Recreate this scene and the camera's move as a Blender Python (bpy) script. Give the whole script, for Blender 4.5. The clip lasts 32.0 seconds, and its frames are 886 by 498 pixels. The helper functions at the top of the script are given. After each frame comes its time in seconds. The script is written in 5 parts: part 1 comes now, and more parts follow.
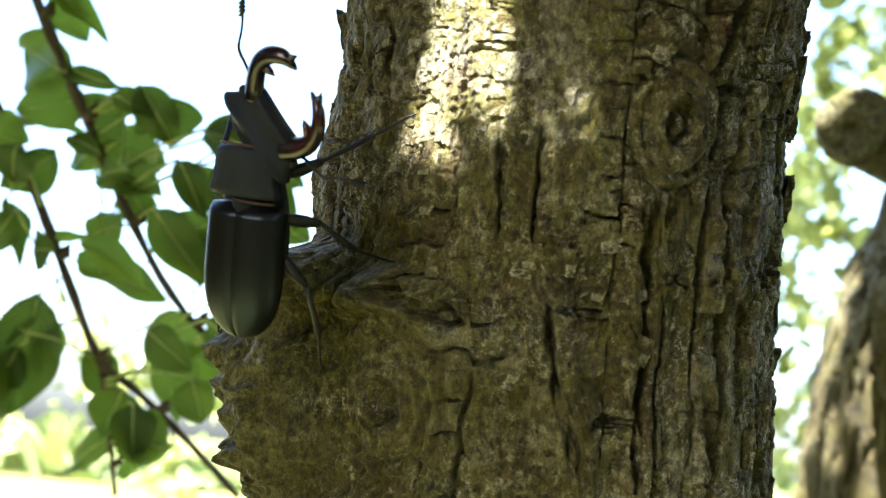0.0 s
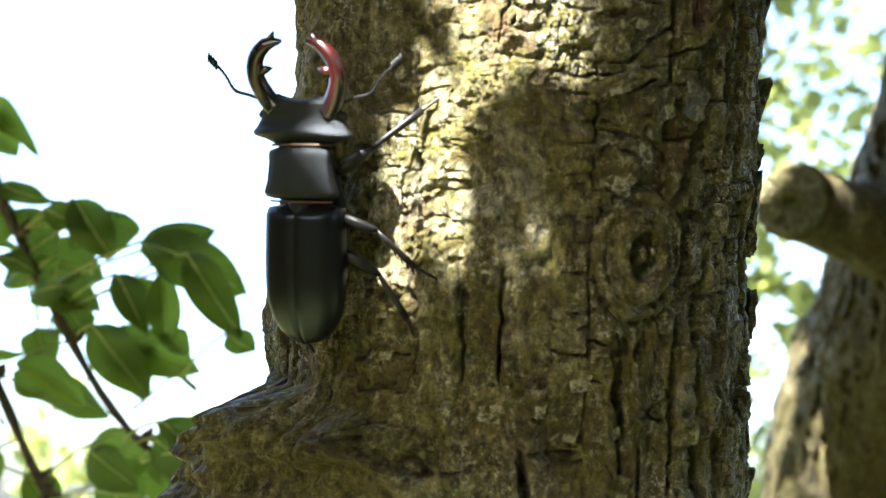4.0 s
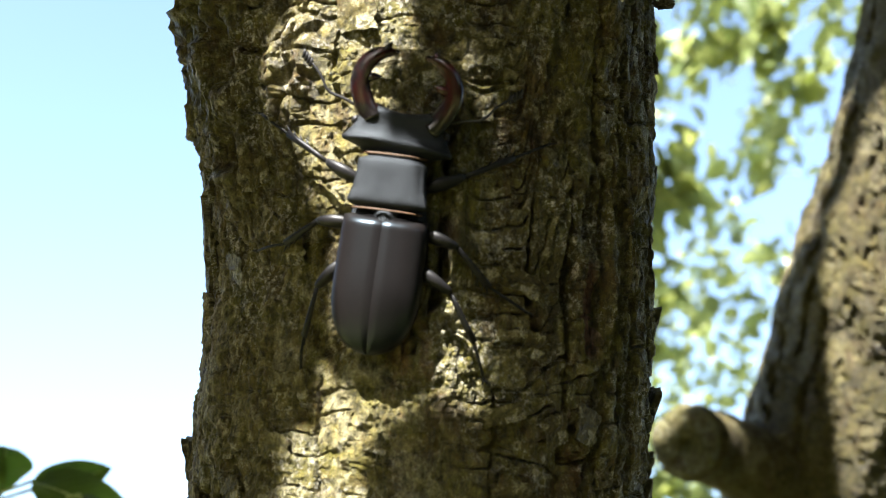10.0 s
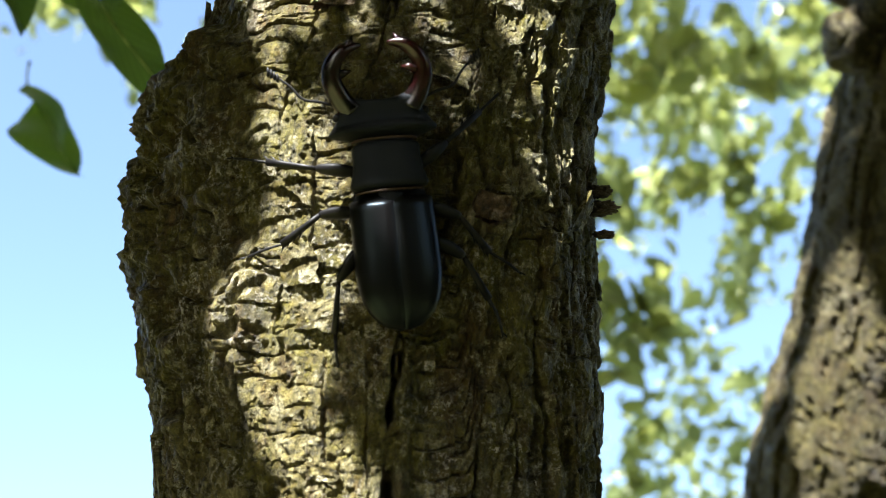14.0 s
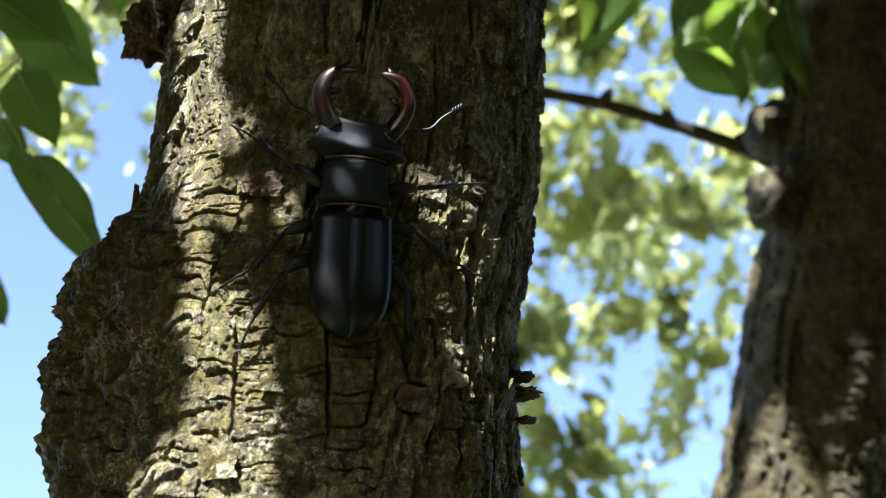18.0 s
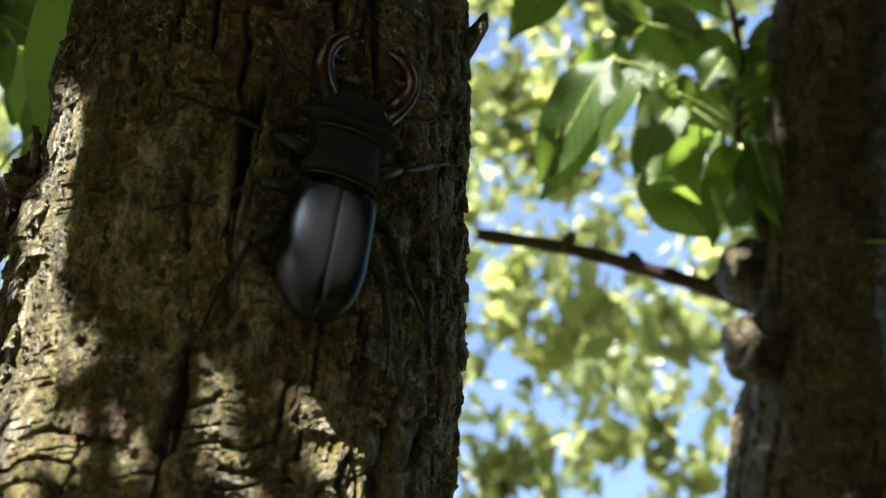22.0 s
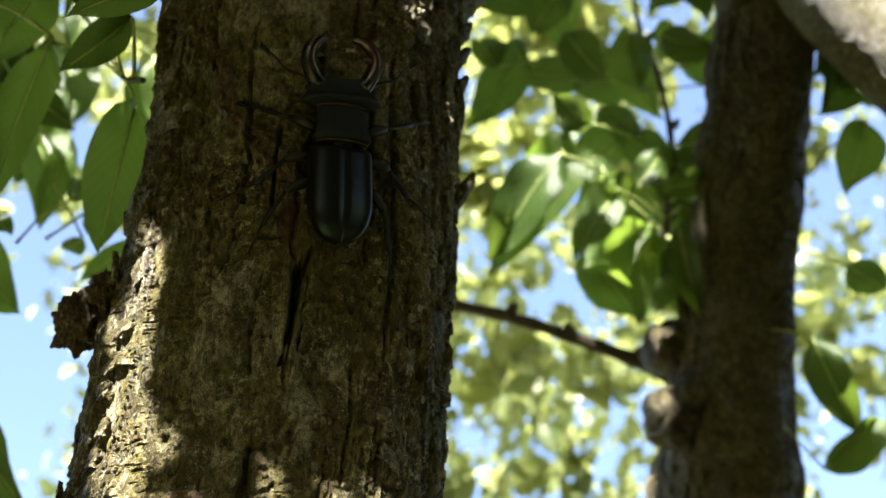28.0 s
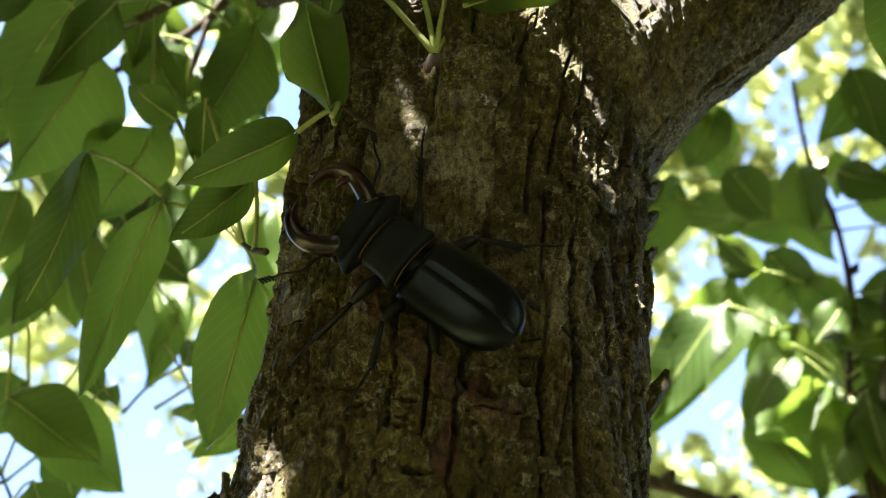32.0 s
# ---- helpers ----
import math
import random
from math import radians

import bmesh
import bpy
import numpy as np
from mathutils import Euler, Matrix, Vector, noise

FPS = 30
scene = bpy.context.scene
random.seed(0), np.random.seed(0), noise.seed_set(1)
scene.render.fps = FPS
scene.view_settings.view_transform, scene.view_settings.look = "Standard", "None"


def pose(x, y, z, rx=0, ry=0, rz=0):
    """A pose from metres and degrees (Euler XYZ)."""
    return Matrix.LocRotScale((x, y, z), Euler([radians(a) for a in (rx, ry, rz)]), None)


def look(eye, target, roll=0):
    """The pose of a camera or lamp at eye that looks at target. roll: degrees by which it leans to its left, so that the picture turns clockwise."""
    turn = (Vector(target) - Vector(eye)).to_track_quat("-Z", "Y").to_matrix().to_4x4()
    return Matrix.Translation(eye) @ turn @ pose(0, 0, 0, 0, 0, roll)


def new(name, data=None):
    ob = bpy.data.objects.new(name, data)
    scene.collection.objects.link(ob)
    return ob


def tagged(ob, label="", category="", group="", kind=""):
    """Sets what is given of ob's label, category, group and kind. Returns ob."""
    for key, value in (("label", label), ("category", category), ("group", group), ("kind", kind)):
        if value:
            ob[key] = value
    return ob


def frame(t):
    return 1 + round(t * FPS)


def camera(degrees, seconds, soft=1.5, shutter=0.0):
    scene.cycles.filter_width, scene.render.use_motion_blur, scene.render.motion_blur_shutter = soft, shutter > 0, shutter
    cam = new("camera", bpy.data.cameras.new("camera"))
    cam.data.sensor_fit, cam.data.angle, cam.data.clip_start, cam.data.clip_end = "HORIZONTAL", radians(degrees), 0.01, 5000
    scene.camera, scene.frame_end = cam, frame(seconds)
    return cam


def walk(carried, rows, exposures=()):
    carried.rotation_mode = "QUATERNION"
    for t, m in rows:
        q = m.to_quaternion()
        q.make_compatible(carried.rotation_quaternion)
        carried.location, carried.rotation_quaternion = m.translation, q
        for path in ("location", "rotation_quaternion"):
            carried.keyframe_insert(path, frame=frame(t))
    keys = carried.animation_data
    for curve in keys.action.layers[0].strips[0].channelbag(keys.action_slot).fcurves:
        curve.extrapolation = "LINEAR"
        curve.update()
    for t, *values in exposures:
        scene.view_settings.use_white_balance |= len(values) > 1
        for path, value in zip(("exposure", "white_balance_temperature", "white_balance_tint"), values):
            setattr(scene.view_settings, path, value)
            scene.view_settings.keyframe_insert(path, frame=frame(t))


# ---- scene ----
import itertools

cam = camera(40, 32.0, 0.8)
cam.data.dof.use_dof, cam.data.dof.focus_distance, cam.data.dof.aperture_fstop = True, 0.268, 21.0

# The tree leans a little towards the camera; everything that grows on it is given in the tree's own space.
TREE = pose(0, 0, 0, 17, 0, 0)
# seconds, eye, target, roll
PATH = [
    (0, (0.0226, -0.2797, -0.0264), (-0.1483, 0.6982, -0.1471), 2.30),
    (0.5, (0.0197, -0.2772, -0.0298), (-0.1533, 0.6992, -0.1595), 1.32),
    (1, (0.0230, -0.2730, -0.0236), (-0.1278, 0.7084, -0.1420), -0.24),
    (1.5, (0.0232, -0.2742, -0.0197), (-0.1255, 0.7099, -0.1166), 0.13),
    (2, (0.0198, -0.2778, -0.0220), (-0.1455, 0.7016, -0.1380), 0.89),
    (2.5, (0.0158, -0.2802, -0.0199), (-0.1592, 0.6971, -0.1388), 0.42),
    (3, (0.0129, -0.2786, -0.0180), (-0.1398, 0.7033, -0.1303), 0.21),
    (3.5, (0.0141, -0.2738, -0.0150), (-0.1222, 0.7136, -0.0946), -0.20),
    (4, (0.0166, -0.2706, -0.0130), (-0.1052, 0.7198, -0.0784), -0.36),
    (4.5, (0.0168, -0.2720, -0.0094), (-0.1067, 0.7187, -0.0663), 0.21),
    (6.5, (0.0180, -0.2744, -0.0017), (-0.0778, 0.7210, -0.0076), 0.78),
    (7, (0.0177, -0.2674, -0.0028), (-0.0767, 0.7281, -0.0152), 0.88),
    (7.5, (0.0150, -0.2690, 0.0011), (-0.0697, 0.7273, 0.0191), 0.51),
    (8, (0.0153, -0.2730, 0.0053), (-0.0657, 0.7229, 0.0451), 0.97),
    (8.5, (0.0157, -0.2761, 0.0083), (-0.0578, 0.7197, 0.0639), 1.11),
    (9, (0.0162, -0.2785, 0.0100), (-0.0430, 0.7176, 0.0748), 1.26),
    (9.5, (0.0180, -0.2775, 0.0093), (-0.0340, 0.7187, 0.0780), 1.43),
    (10, (0.0181, -0.2771, 0.0123), (-0.0284, 0.7179, 0.1003), 1.18),
    (10.5, (0.0205, -0.2799, 0.0153), (-0.0183, 0.7129, 0.1284), 1.21),
    (11, (0.0239, -0.2799, 0.0187), (-0.0046, 0.7117, 0.1445), 0.83),
    (11.5, (0.0252, -0.2805, 0.0213), (-0.0006, 0.7088, 0.1649), 0.52),
    (12, (0.0267, -0.2805, 0.0223), (0.0014, 0.7078, 0.1727), 0.36),
    (12.5, (0.0263, -0.2799, 0.0269), (-0.0079, 0.7062, 0.1895), 0.32),
    (13, (0.0270, -0.2802, 0.0300), (-0.0006, 0.7015, 0.2183), -0.17),
    (13.5, (0.0252, -0.2818, 0.0332), (-0.0043, 0.6999, 0.2212), -0.26),
    (15.5, (0.0264, -0.2851, 0.0407), (-0.0027, 0.6883, 0.2683), -0.43),
    (16, (0.0262, -0.2853, 0.0436), (0.0060, 0.6826, 0.2938), 0.08),
    (16.5, (0.0272, -0.2839, 0.0438), (0.0147, 0.6776, 0.3183), -0.06),
    (17, (0.0293, -0.2821, 0.0417), (0.0305, 0.6799, 0.3145), -0.12),
    (17.5, (0.0283, -0.2836, 0.0440), (0.0404, 0.6809, 0.3078), -0.25),
    (18, (0.0289, -0.2884, 0.0476), (0.0497, 0.6678, 0.3396), -0.46),
    (18.5, (0.0316, -0.2882, 0.0481), (0.0613, 0.6674, 0.3413), -0.68),
    (19, (0.0362, -0.2904, 0.0498), (0.0735, 0.6652, 0.3423), -0.98),
    (19.5, (0.0364, -0.2917, 0.0521), (0.0672, 0.6611, 0.3542), -1.13),
    (20, (0.0419, -0.2738, 0.0567), (0.0520, 0.6815, 0.3521), -0.37),
    (20.5, (0.0475, -0.2542, 0.0681), (0.0430, 0.6929, 0.3891), 0.04),
    (21, (0.0483, -0.2513, 0.0728), (0.0555, 0.6867, 0.4192), -0.74),
    (21.5, (0.0483, -0.2500, 0.0773), (0.0697, 0.6837, 0.4347), -1.63),
    (22, (0.0469, -0.2478, 0.0812), (0.0820, 0.6745, 0.4661), -2.53),
    (22.5, (0.0479, -0.2531, 0.0866), (0.0972, 0.6463, 0.5210), -3.10),
    (23, (0.0490, -0.2599, 0.0857), (0.0851, 0.6362, 0.5280), -2.71),
    (23.5, (0.0491, -0.2826, 0.0844), (0.1185, 0.6157, 0.5183), -2.53),
    (24, (0.0462, -0.2970, 0.0811), (0.1147, 0.6139, 0.4882), -1.37),
    (24.5, (0.0333, -0.3167, 0.0833), (0.0829, 0.5974, 0.4857), -1.00),
    (25, (0.0290, -0.3227, 0.0833), (0.0798, 0.5935, 0.4807), -0.43),
    (25.5, (0.0273, -0.3273, 0.0870), (0.0978, 0.5803, 0.5009), -1.02),
    (27.5, (0.0248, -0.3227, 0.0785), (0.1193, 0.5884, 0.4797), -0.86),
    (28, (0.0263, -0.3228, 0.0785), (0.1214, 0.5895, 0.4767), -0.76),
    (28.5, (0.0244, -0.3243, 0.0800), (0.1170, 0.5841, 0.4877), -0.66),
    (29, (0.0248, -0.3265, 0.0817), (0.1170, 0.5794, 0.4950), -0.65),
    (29.5, (0.0244, -0.3275, 0.0836), (0.1111, 0.5755, 0.5044), -0.56),
    (30, (0.0156, -0.3301, 0.0938), (0.0940, 0.5616, 0.5397), 0.03),
    (30.5, (0.0092, -0.3319, 0.1027), (0.0593, 0.5439, 0.5827), 1.06),
    (31, (0.0123, -0.3121, 0.1149), (0.0292, 0.5565, 0.6101), 1.78),
    (31.5, (0.0170, -0.2816, 0.1276), (0.0147, 0.5963, 0.6064), 2.63),
    (32, (0.0162, -0.2703, 0.1271), (0.0108, 0.6071, 0.6067), 2.46),
]
EXPOSURES = [(0, 3.82, 6150, 9), (4.5, 3.67, 6250, 9), (6.5, 3.44, 6300, 10), (9, 3.14, 6300, 10), (13.5, 2.8, 6150, 9), (18, 2.75, 5780, 14), (21, 2.75, 6000, 15), (23.5, 2.85, 6300, 16), (25, 3.0, 6200, 15), (28, 3.05, 6450, 13), (29.3, 3.05, 6500, 13), (30.5, 3.3, 6550, 14), (31, 3.4, 6550, 14), (32, 3.6, 6350, 15)]
walk(cam, [(t, TREE @ look(e, g, r)) for t, e, g, r in PATH], EXPOSURES)

# ---- light ----
SUN_WAY = Vector((-0.26, -0.46, 0.85)).normalized()          # towards the sun, in the tree's space
SUN_W = (TREE.to_3x3() @ SUN_WAY).normalized()
world = bpy.data.worlds.new("sky")
scene.world = world
world.use_nodes = True
wn = world.node_tree
sky = wn.nodes.new("ShaderNodeTexSky")
sky.sky_type, sky.sun_disc = "NISHITA", False
sky.sun_elevation = math.asin(SUN_W.z)
sky.sun_rotation = math.atan2(SUN_W.x, SUN_W.y)
sky.air_density, sky.dust_density, sky.ozone_density = 1.0, 4.0, 2.2
wn.nodes["Background"].inputs["Strength"].default_value = 0.071
wn.links.new(sky.outputs["Color"], wn.nodes["Background"].inputs["Color"])
sun = new("sun", bpy.data.lights.new("sun", "SUN"))
sun.data.energy, sun.data.angle, sun.data.color = 5.0, radians(0.53), (1.0, 0.955, 0.89)
sun.matrix_world = Matrix.Translation((0, 0, 5)) @ SUN_W.to_track_quat("Z", "Y").to_matrix().to_4x4()


# ---- materials ----
class Mat:
    """A node material with a few short ways to add nodes."""

    def __init__(self, name):
        self.m = bpy.data.materials.new(name)
        self.m.use_nodes = True
        self.t = self.m.node_tree
        self.b = self.t.nodes["Principled BSDF"]
        self.out = self.t.nodes["Material Output"]

    def node(self, kind, **sets):
        n = self.t.nodes.new(kind)
        for k, v in sets.items():
            n.inputs[k.replace("_", " ")].default_value = v
        return n

    def link(self, a, b):
        self.t.links.new(a, b)

    def coord(self, scale=(1, 1, 1)):
        c = self.t.nodes.new("ShaderNodeTexCoord")
        m = self.node("ShaderNodeMapping")
        m.inputs["Scale"].default_value = scale
        self.link(c.outputs["Object"], m.inputs["Vector"])
        return m.outputs["Vector"]

    def noise(self, scale, detail=4, rough=0.55, vec=None):
        n = self.node("ShaderNodeTexNoise", Scale=scale, Detail=detail, Roughness=rough)
        if vec is not None:
            self.link(vec, n.inputs["Vector"])
        return n.outputs["Fac"]

    def ramp(self, fac, stops):
        r = self.t.nodes.new("ShaderNodeValToRGB")
        e = r.color_ramp.elements
        while len(e) < len(stops):
            e.new(0.5)
        for el, (p, c) in zip(e, stops):
            el.position, el.color = p, (*c, 1) if len(c) == 3 else c
        self.link(fac, r.inputs["Fac"])
        return r.outputs["Color"]

    def mix(self, fac, a, b, blend="MIX"):
        n = self.t.nodes.new("ShaderNodeMix")
        n.data_type, n.blend_type = "RGBA", blend
        for s, v in ((n.inputs[0], fac), (n.inputs[6], a), (n.inputs[7], b)):
            if isinstance(v, (int, float)):
                s.default_value = v
            elif isinstance(v, tuple):
                s.default_value = (*v, 1)
            else:
                self.link(v, s)
        return n.outputs[2]

    def attr(self, name):
        n = self.t.nodes.new("ShaderNodeAttribute")
        n.attribute_name = name
        return n.outputs["Fac"]

    def bump(self, fac, strength, dist):
        n = self.node("ShaderNodeBump", Strength=strength, Distance=dist)
        self.link(fac, n.inputs["Height"])
        self.link(n.outputs["Normal"], self.b.inputs["Normal"])
        return n


def bark_material(name, tint=(1, 1, 1)):
    k = Mat(name)
    v = k.coord((1, 1, 0.55))
    w = k.coord()
    grain = k.noise(2300, 4, 0.75, w)
    crumb = k.noise(640, 6, 0.72, v)
    # dark olive end for shaded bark, cream end for sunlit bark, in the colour
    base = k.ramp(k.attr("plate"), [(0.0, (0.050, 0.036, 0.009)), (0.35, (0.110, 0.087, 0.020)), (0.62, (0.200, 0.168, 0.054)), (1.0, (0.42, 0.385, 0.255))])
    # bare brown wood, olive algae, pale lichen crust and grey scurf, each in patches with a ragged edge
    base = k.mix(k.ramp(k.noise(150, 7, 0.7, k.coord((1, 1, 0.4))), [(0.50, (0, 0, 0)), (0.57, (0.75, 0.75, 0.75))]), base, (0.085, 0.051, 0.012))
    base = k.mix(k.ramp(k.noise(62, 8, 0.72, w), [(0.47, (0, 0, 0)), (0.56, (0.72, 0.72, 0.72))]), base, (0.128, 0.114, 0.015))
    base = k.mix(k.ramp(k.noise(330, 7, 0.8, w), [(0.53, (0, 0, 0)), (0.60, (0.75, 0.75, 0.75))]), base, (0.40, 0.362, 0.205))
    scurf = k.mix(1.0, k.ramp(k.noise(900, 5, 0.75, w), [(0.52, (0, 0, 0)), (0.58, (0.9, 0.9, 0.9))]), k.ramp(k.noise(52, 5, 0.7, w), [(0.50, (0, 0, 0)), (0.60, (1, 1, 1))]), "MULTIPLY")
    base = k.mix(scurf, base, (0.50, 0.47, 0.38))
    base = k.mix(k.ramp(k.noise(66, 5, 0.65, v), [(0.62, (0, 0, 0)), (0.70, (0.6, 0.6, 0.6))]), base, (0.17, 0.080, 0.042))
    base = k.mix(k.attr("moss"), base, k.ramp(k.noise(560, 6, 0.75, w), [(0.36, (0.050, 0.046, 0.012)), (0.5, (0.135, 0.120, 0.022)), (0.66, (0.25, 0.215, 0.05))]))
    base = k.mix(k.attr("raw"), base, k.ramp(crumb, [(0.3, (0.085, 0.042, 0.026)), (0.7, (0.20, 0.11, 0.068))]))
    # crumb hollows darkened and tops lightened with the bump: shading in the colour
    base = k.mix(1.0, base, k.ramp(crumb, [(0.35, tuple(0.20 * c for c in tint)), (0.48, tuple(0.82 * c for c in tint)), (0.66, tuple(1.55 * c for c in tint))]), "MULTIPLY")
    k.link(k.mix(0.55, base, k.ramp(grain, [(0.30, (0.25, 0.25, 0.25)), (0.70, (1.5, 1.5, 1.5))]), "MULTIPLY"), k.b.inputs["Base Color"])
    k.link(k.ramp(k.noise(420, 4, 0.6, v), [(0.38, (0.30, 0.30, 0.30)), (0.60, (0.66, 0.66, 0.66))]), k.b.inputs["Roughness"])
    k.b.inputs["Specular IOR Level"].default_value = 0.4
    add = k.t.nodes.new("ShaderNodeMath")
    add.operation = "MULTIPLY_ADD"
    add.inputs[1].default_value = 0.45
    k.link(grain, add.inputs[0])
    k.link(crumb, add.inputs[2])
    k.bump(add.outputs[0], 1.0, 0.0019)
    return k.m


def leaf_material(name, dark, light, through_col, share=0.45, gloss=0.42, island=False):
    k = Mat(name)
    if island:
        g = k.t.nodes.new("ShaderNodeNewGeometry")
        rnd = g.outputs["Random Per Island"]
    else:
        o = k.t.nodes.new("ShaderNodeObjectInfo")
        rnd = o.outputs["Random"]
    n = k.noise(60, 3, 0.5, k.coord())
    col = k.mix(rnd, dark, light)
    col = k.mix(k.ramp(n, [(0.35, (0, 0, 0)), (0.75, (0.5, 0.5, 0.5))]), col, light)
    if not island:
        # side veins, slanting from the midrib to the edge
        c = k.t.nodes.new("ShaderNodeTexCoord")
        sep = k.t.nodes.new("ShaderNodeSeparateXYZ")
        k.link(c.outputs["Object"], sep.inputs[0])
        last = sep.outputs["X"]
        for kind, a in (("ABSOLUTE", None), ("MULTIPLY", -0.75), ("ADD", sep.outputs["Y"]), ("MULTIPLY", 11.0), ("FRACT", None)):
            q = k.t.nodes.new("ShaderNodeMath")
            q.operation = kind
            k.link(last, q.inputs[0])
            if isinstance(a, float):
                q.inputs[1].default_value = a
            elif a is not None:
                k.link(a, q.inputs[1])
            last = q.outputs[0]
        vein = k.ramp(last, [(0.0, (0.45, 0.45, 0.45)), (0.10, (0, 0, 0)), (0.92, (0, 0, 0)), (1.0, (0.45, 0.45, 0.45))])
        col = k.mix(vein, col, tuple(2.2 * x for x in light))
    k.link(col, k.b.inputs["Base Color"])
    k.b.inputs["Roughness"].default_value = gloss
    k.b.inputs["Specular IOR Level"].default_value = 0.4
    k.bump(k.noise(420, 3, 0.5, k.coord()), 0.25, 0.0008)
    tr = k.t.nodes.new("ShaderNodeBsdfTranslucent")
    k.link(k.mix(rnd, tuple(c * 0.55 for c in through_col), tuple(min(1, c * 1.45) for c in through_col)), tr.inputs["Color"])
    mx = k.t.nodes.new("ShaderNodeMixShader")
    mx.inputs[0].default_value = share
    k.link(k.b.outputs[0], mx.inputs[1])
    k.link(tr.outputs[0], mx.inputs[2])
    k.link(mx.outputs[0], k.out.inputs["Surface"])
    return k.m


def plain_material(name, stops, scale, rough, spec=0.4, bump=(0.3, 0.0006), vec=(1, 1, 1), coat=0.0, detail=4, sheen=(1, 1, 1)):
    k = Mat(name)
    n = k.noise(scale, detail, 0.6, k.coord(vec))
    k.link(k.ramp(n, stops), k.b.inputs["Base Color"])
    k.b.inputs["Roughness"].default_value = rough
    k.b.inputs["Specular IOR Level"].default_value = spec
    k.b.inputs["Specular Tint"].default_value = (*sheen, 1)
    k.b.inputs["Coat Weight"].default_value = coat
    k.b.inputs["Coat Roughness"].default_value = 0.25
    k.bump(n, *bump)
    return k.m


BARK = bark_material("bark")
# the same bark tinted darker: the canopy's shade put into the colour
BARK_FAR = bark_material("bark of the far stems, shade in its colour", (0.55, 0.53, 0.46))
LEAF = leaf_material("pear leaf", (0.030, 0.060, 0.013), (0.080, 0.125, 0.030), (0.20, 0.31, 0.036), 0.42, 0.36)
# paler and more varied leaf copy: sunlit and shaded leaves painted in
LEAF_FAR = leaf_material("far foliage, sunlight in its colour", (0.040, 0.072, 0.022), (0.19, 0.215, 0.088), (0.42, 0.46, 0.14), 0.52, 0.26, True)
# for the unseen crown: darker and less translucent, to block more light
LEAF_CROWN = leaf_material("light-blocking crown leaf", (0.028, 0.046, 0.008), (0.050, 0.075, 0.012), (0.11, 0.125, 0.012), 0.27, 0.6, True)
PETIOLE = plain_material("petiole", [(0.3, (0.30, 0.38, 0.10)), (0.7, (0.46, 0.52, 0.18))], 200, 0.5)
TWIG = plain_material("twig bark", [(0.3, (0.045, 0.032, 0.022)), (0.7, (0.11, 0.085, 0.06))], 300, 0.8, 0.3, (0.6, 0.001), (1, 1, 0.3))
# blue specular tint on wing case and chitin: the sky's reflection painted in
ELYTRA = plain_material("wing case", [(0.3, (0.0046, 0.0037, 0.0035)), (0.7, (0.0082, 0.0064, 0.0058))], 2600, 0.34, 0.34, (0.10, 0.00010), sheen=(0.60, 0.82, 1.0))
CHITIN = plain_material("black chitin", [(0.3, (0.004, 0.0041, 0.0045)), (0.7, (0.011, 0.011, 0.0116))], 9000, 0.47, 0.31, (0.8, 0.00014), sheen=(0.78, 0.90, 1.0))
HORN = plain_material("dark red horn", [(0.50, (0.005, 0.0035, 0.0035)), (0.66, (0.034, 0.004, 0.004))], 70, 0.27, 0.6, (0.1, 0.0001), coat=0.2)
LEG = plain_material("leg chitin", [(0.3, (0.005, 0.005, 0.006)), (0.7, (0.010, 0.009, 0.009))], 900, 0.46, 0.32, (0.2, 0.0001))
FRINGE = plain_material("amber hair fringe", [(0.3, (0.030, 0.015, 0.006)), (0.7, (0.085, 0.042, 0.014))], 2500, 0.6)
GRASS = plain_material("meadow", [(0.3, (0.075, 0.085, 0.024)), (0.7, (0.16, 0.15, 0.05))], 0.6, 0.9, 0.2, (0.5, 0.05), detail=8)
# hedge leaves lightened in colour to look as if in full sun
WOODS = leaf_material("far hedge, sunlight in its colour", (0.10, 0.13, 0.05), (0.20, 0.24, 0.10), (0.20, 0.26, 0.06), 0.35, 0.6, True)
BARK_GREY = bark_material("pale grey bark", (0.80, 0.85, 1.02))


# ---- mesh helpers ----
def part(name, bm, material, parent=None, label=""):
    """Links a bmesh or a mesh as one object under a thing or part."""
    if isinstance(bm, bmesh.types.BMesh):
        me = bpy.data.meshes.new(name)
        bm.to_mesh(me)
        bm.free()
    else:
        me = bm
    if material is not None and not me.materials:
        me.materials.append(material)
    ob = new(name, me)
    ob.parent = parent
    if label:
        ob["label"] = label
    return ob


def empty(name, m, label="", category="", group="", kind=""):
    ob = new(name)
    ob.empty_display_size = 0.01
    ob.matrix_world = m
    return tagged(ob, label, category, group, kind)


def raw_mesh(name, verts, faces, smooth=True):
    """A mesh from arrays; the faces are all of one size."""
    verts, faces = np.asarray(verts, np.float32), np.asarray(faces, np.int32)
    me = bpy.data.meshes.new(name)
    k = faces.shape[1]
    me.vertices.add(len(verts))
    me.vertices.foreach_set("co", verts.ravel())
    me.loops.add(faces.size)
    me.loops.foreach_set("vertex_index", faces.ravel())
    me.polygons.add(len(faces))
    me.polygons.foreach_set("loop_start", np.arange(0, faces.size, k, dtype=np.int32))
    me.polygons.foreach_set("use_smooth", np.full(len(faces), smooth))
    me.update()
    me.validate()
    return me


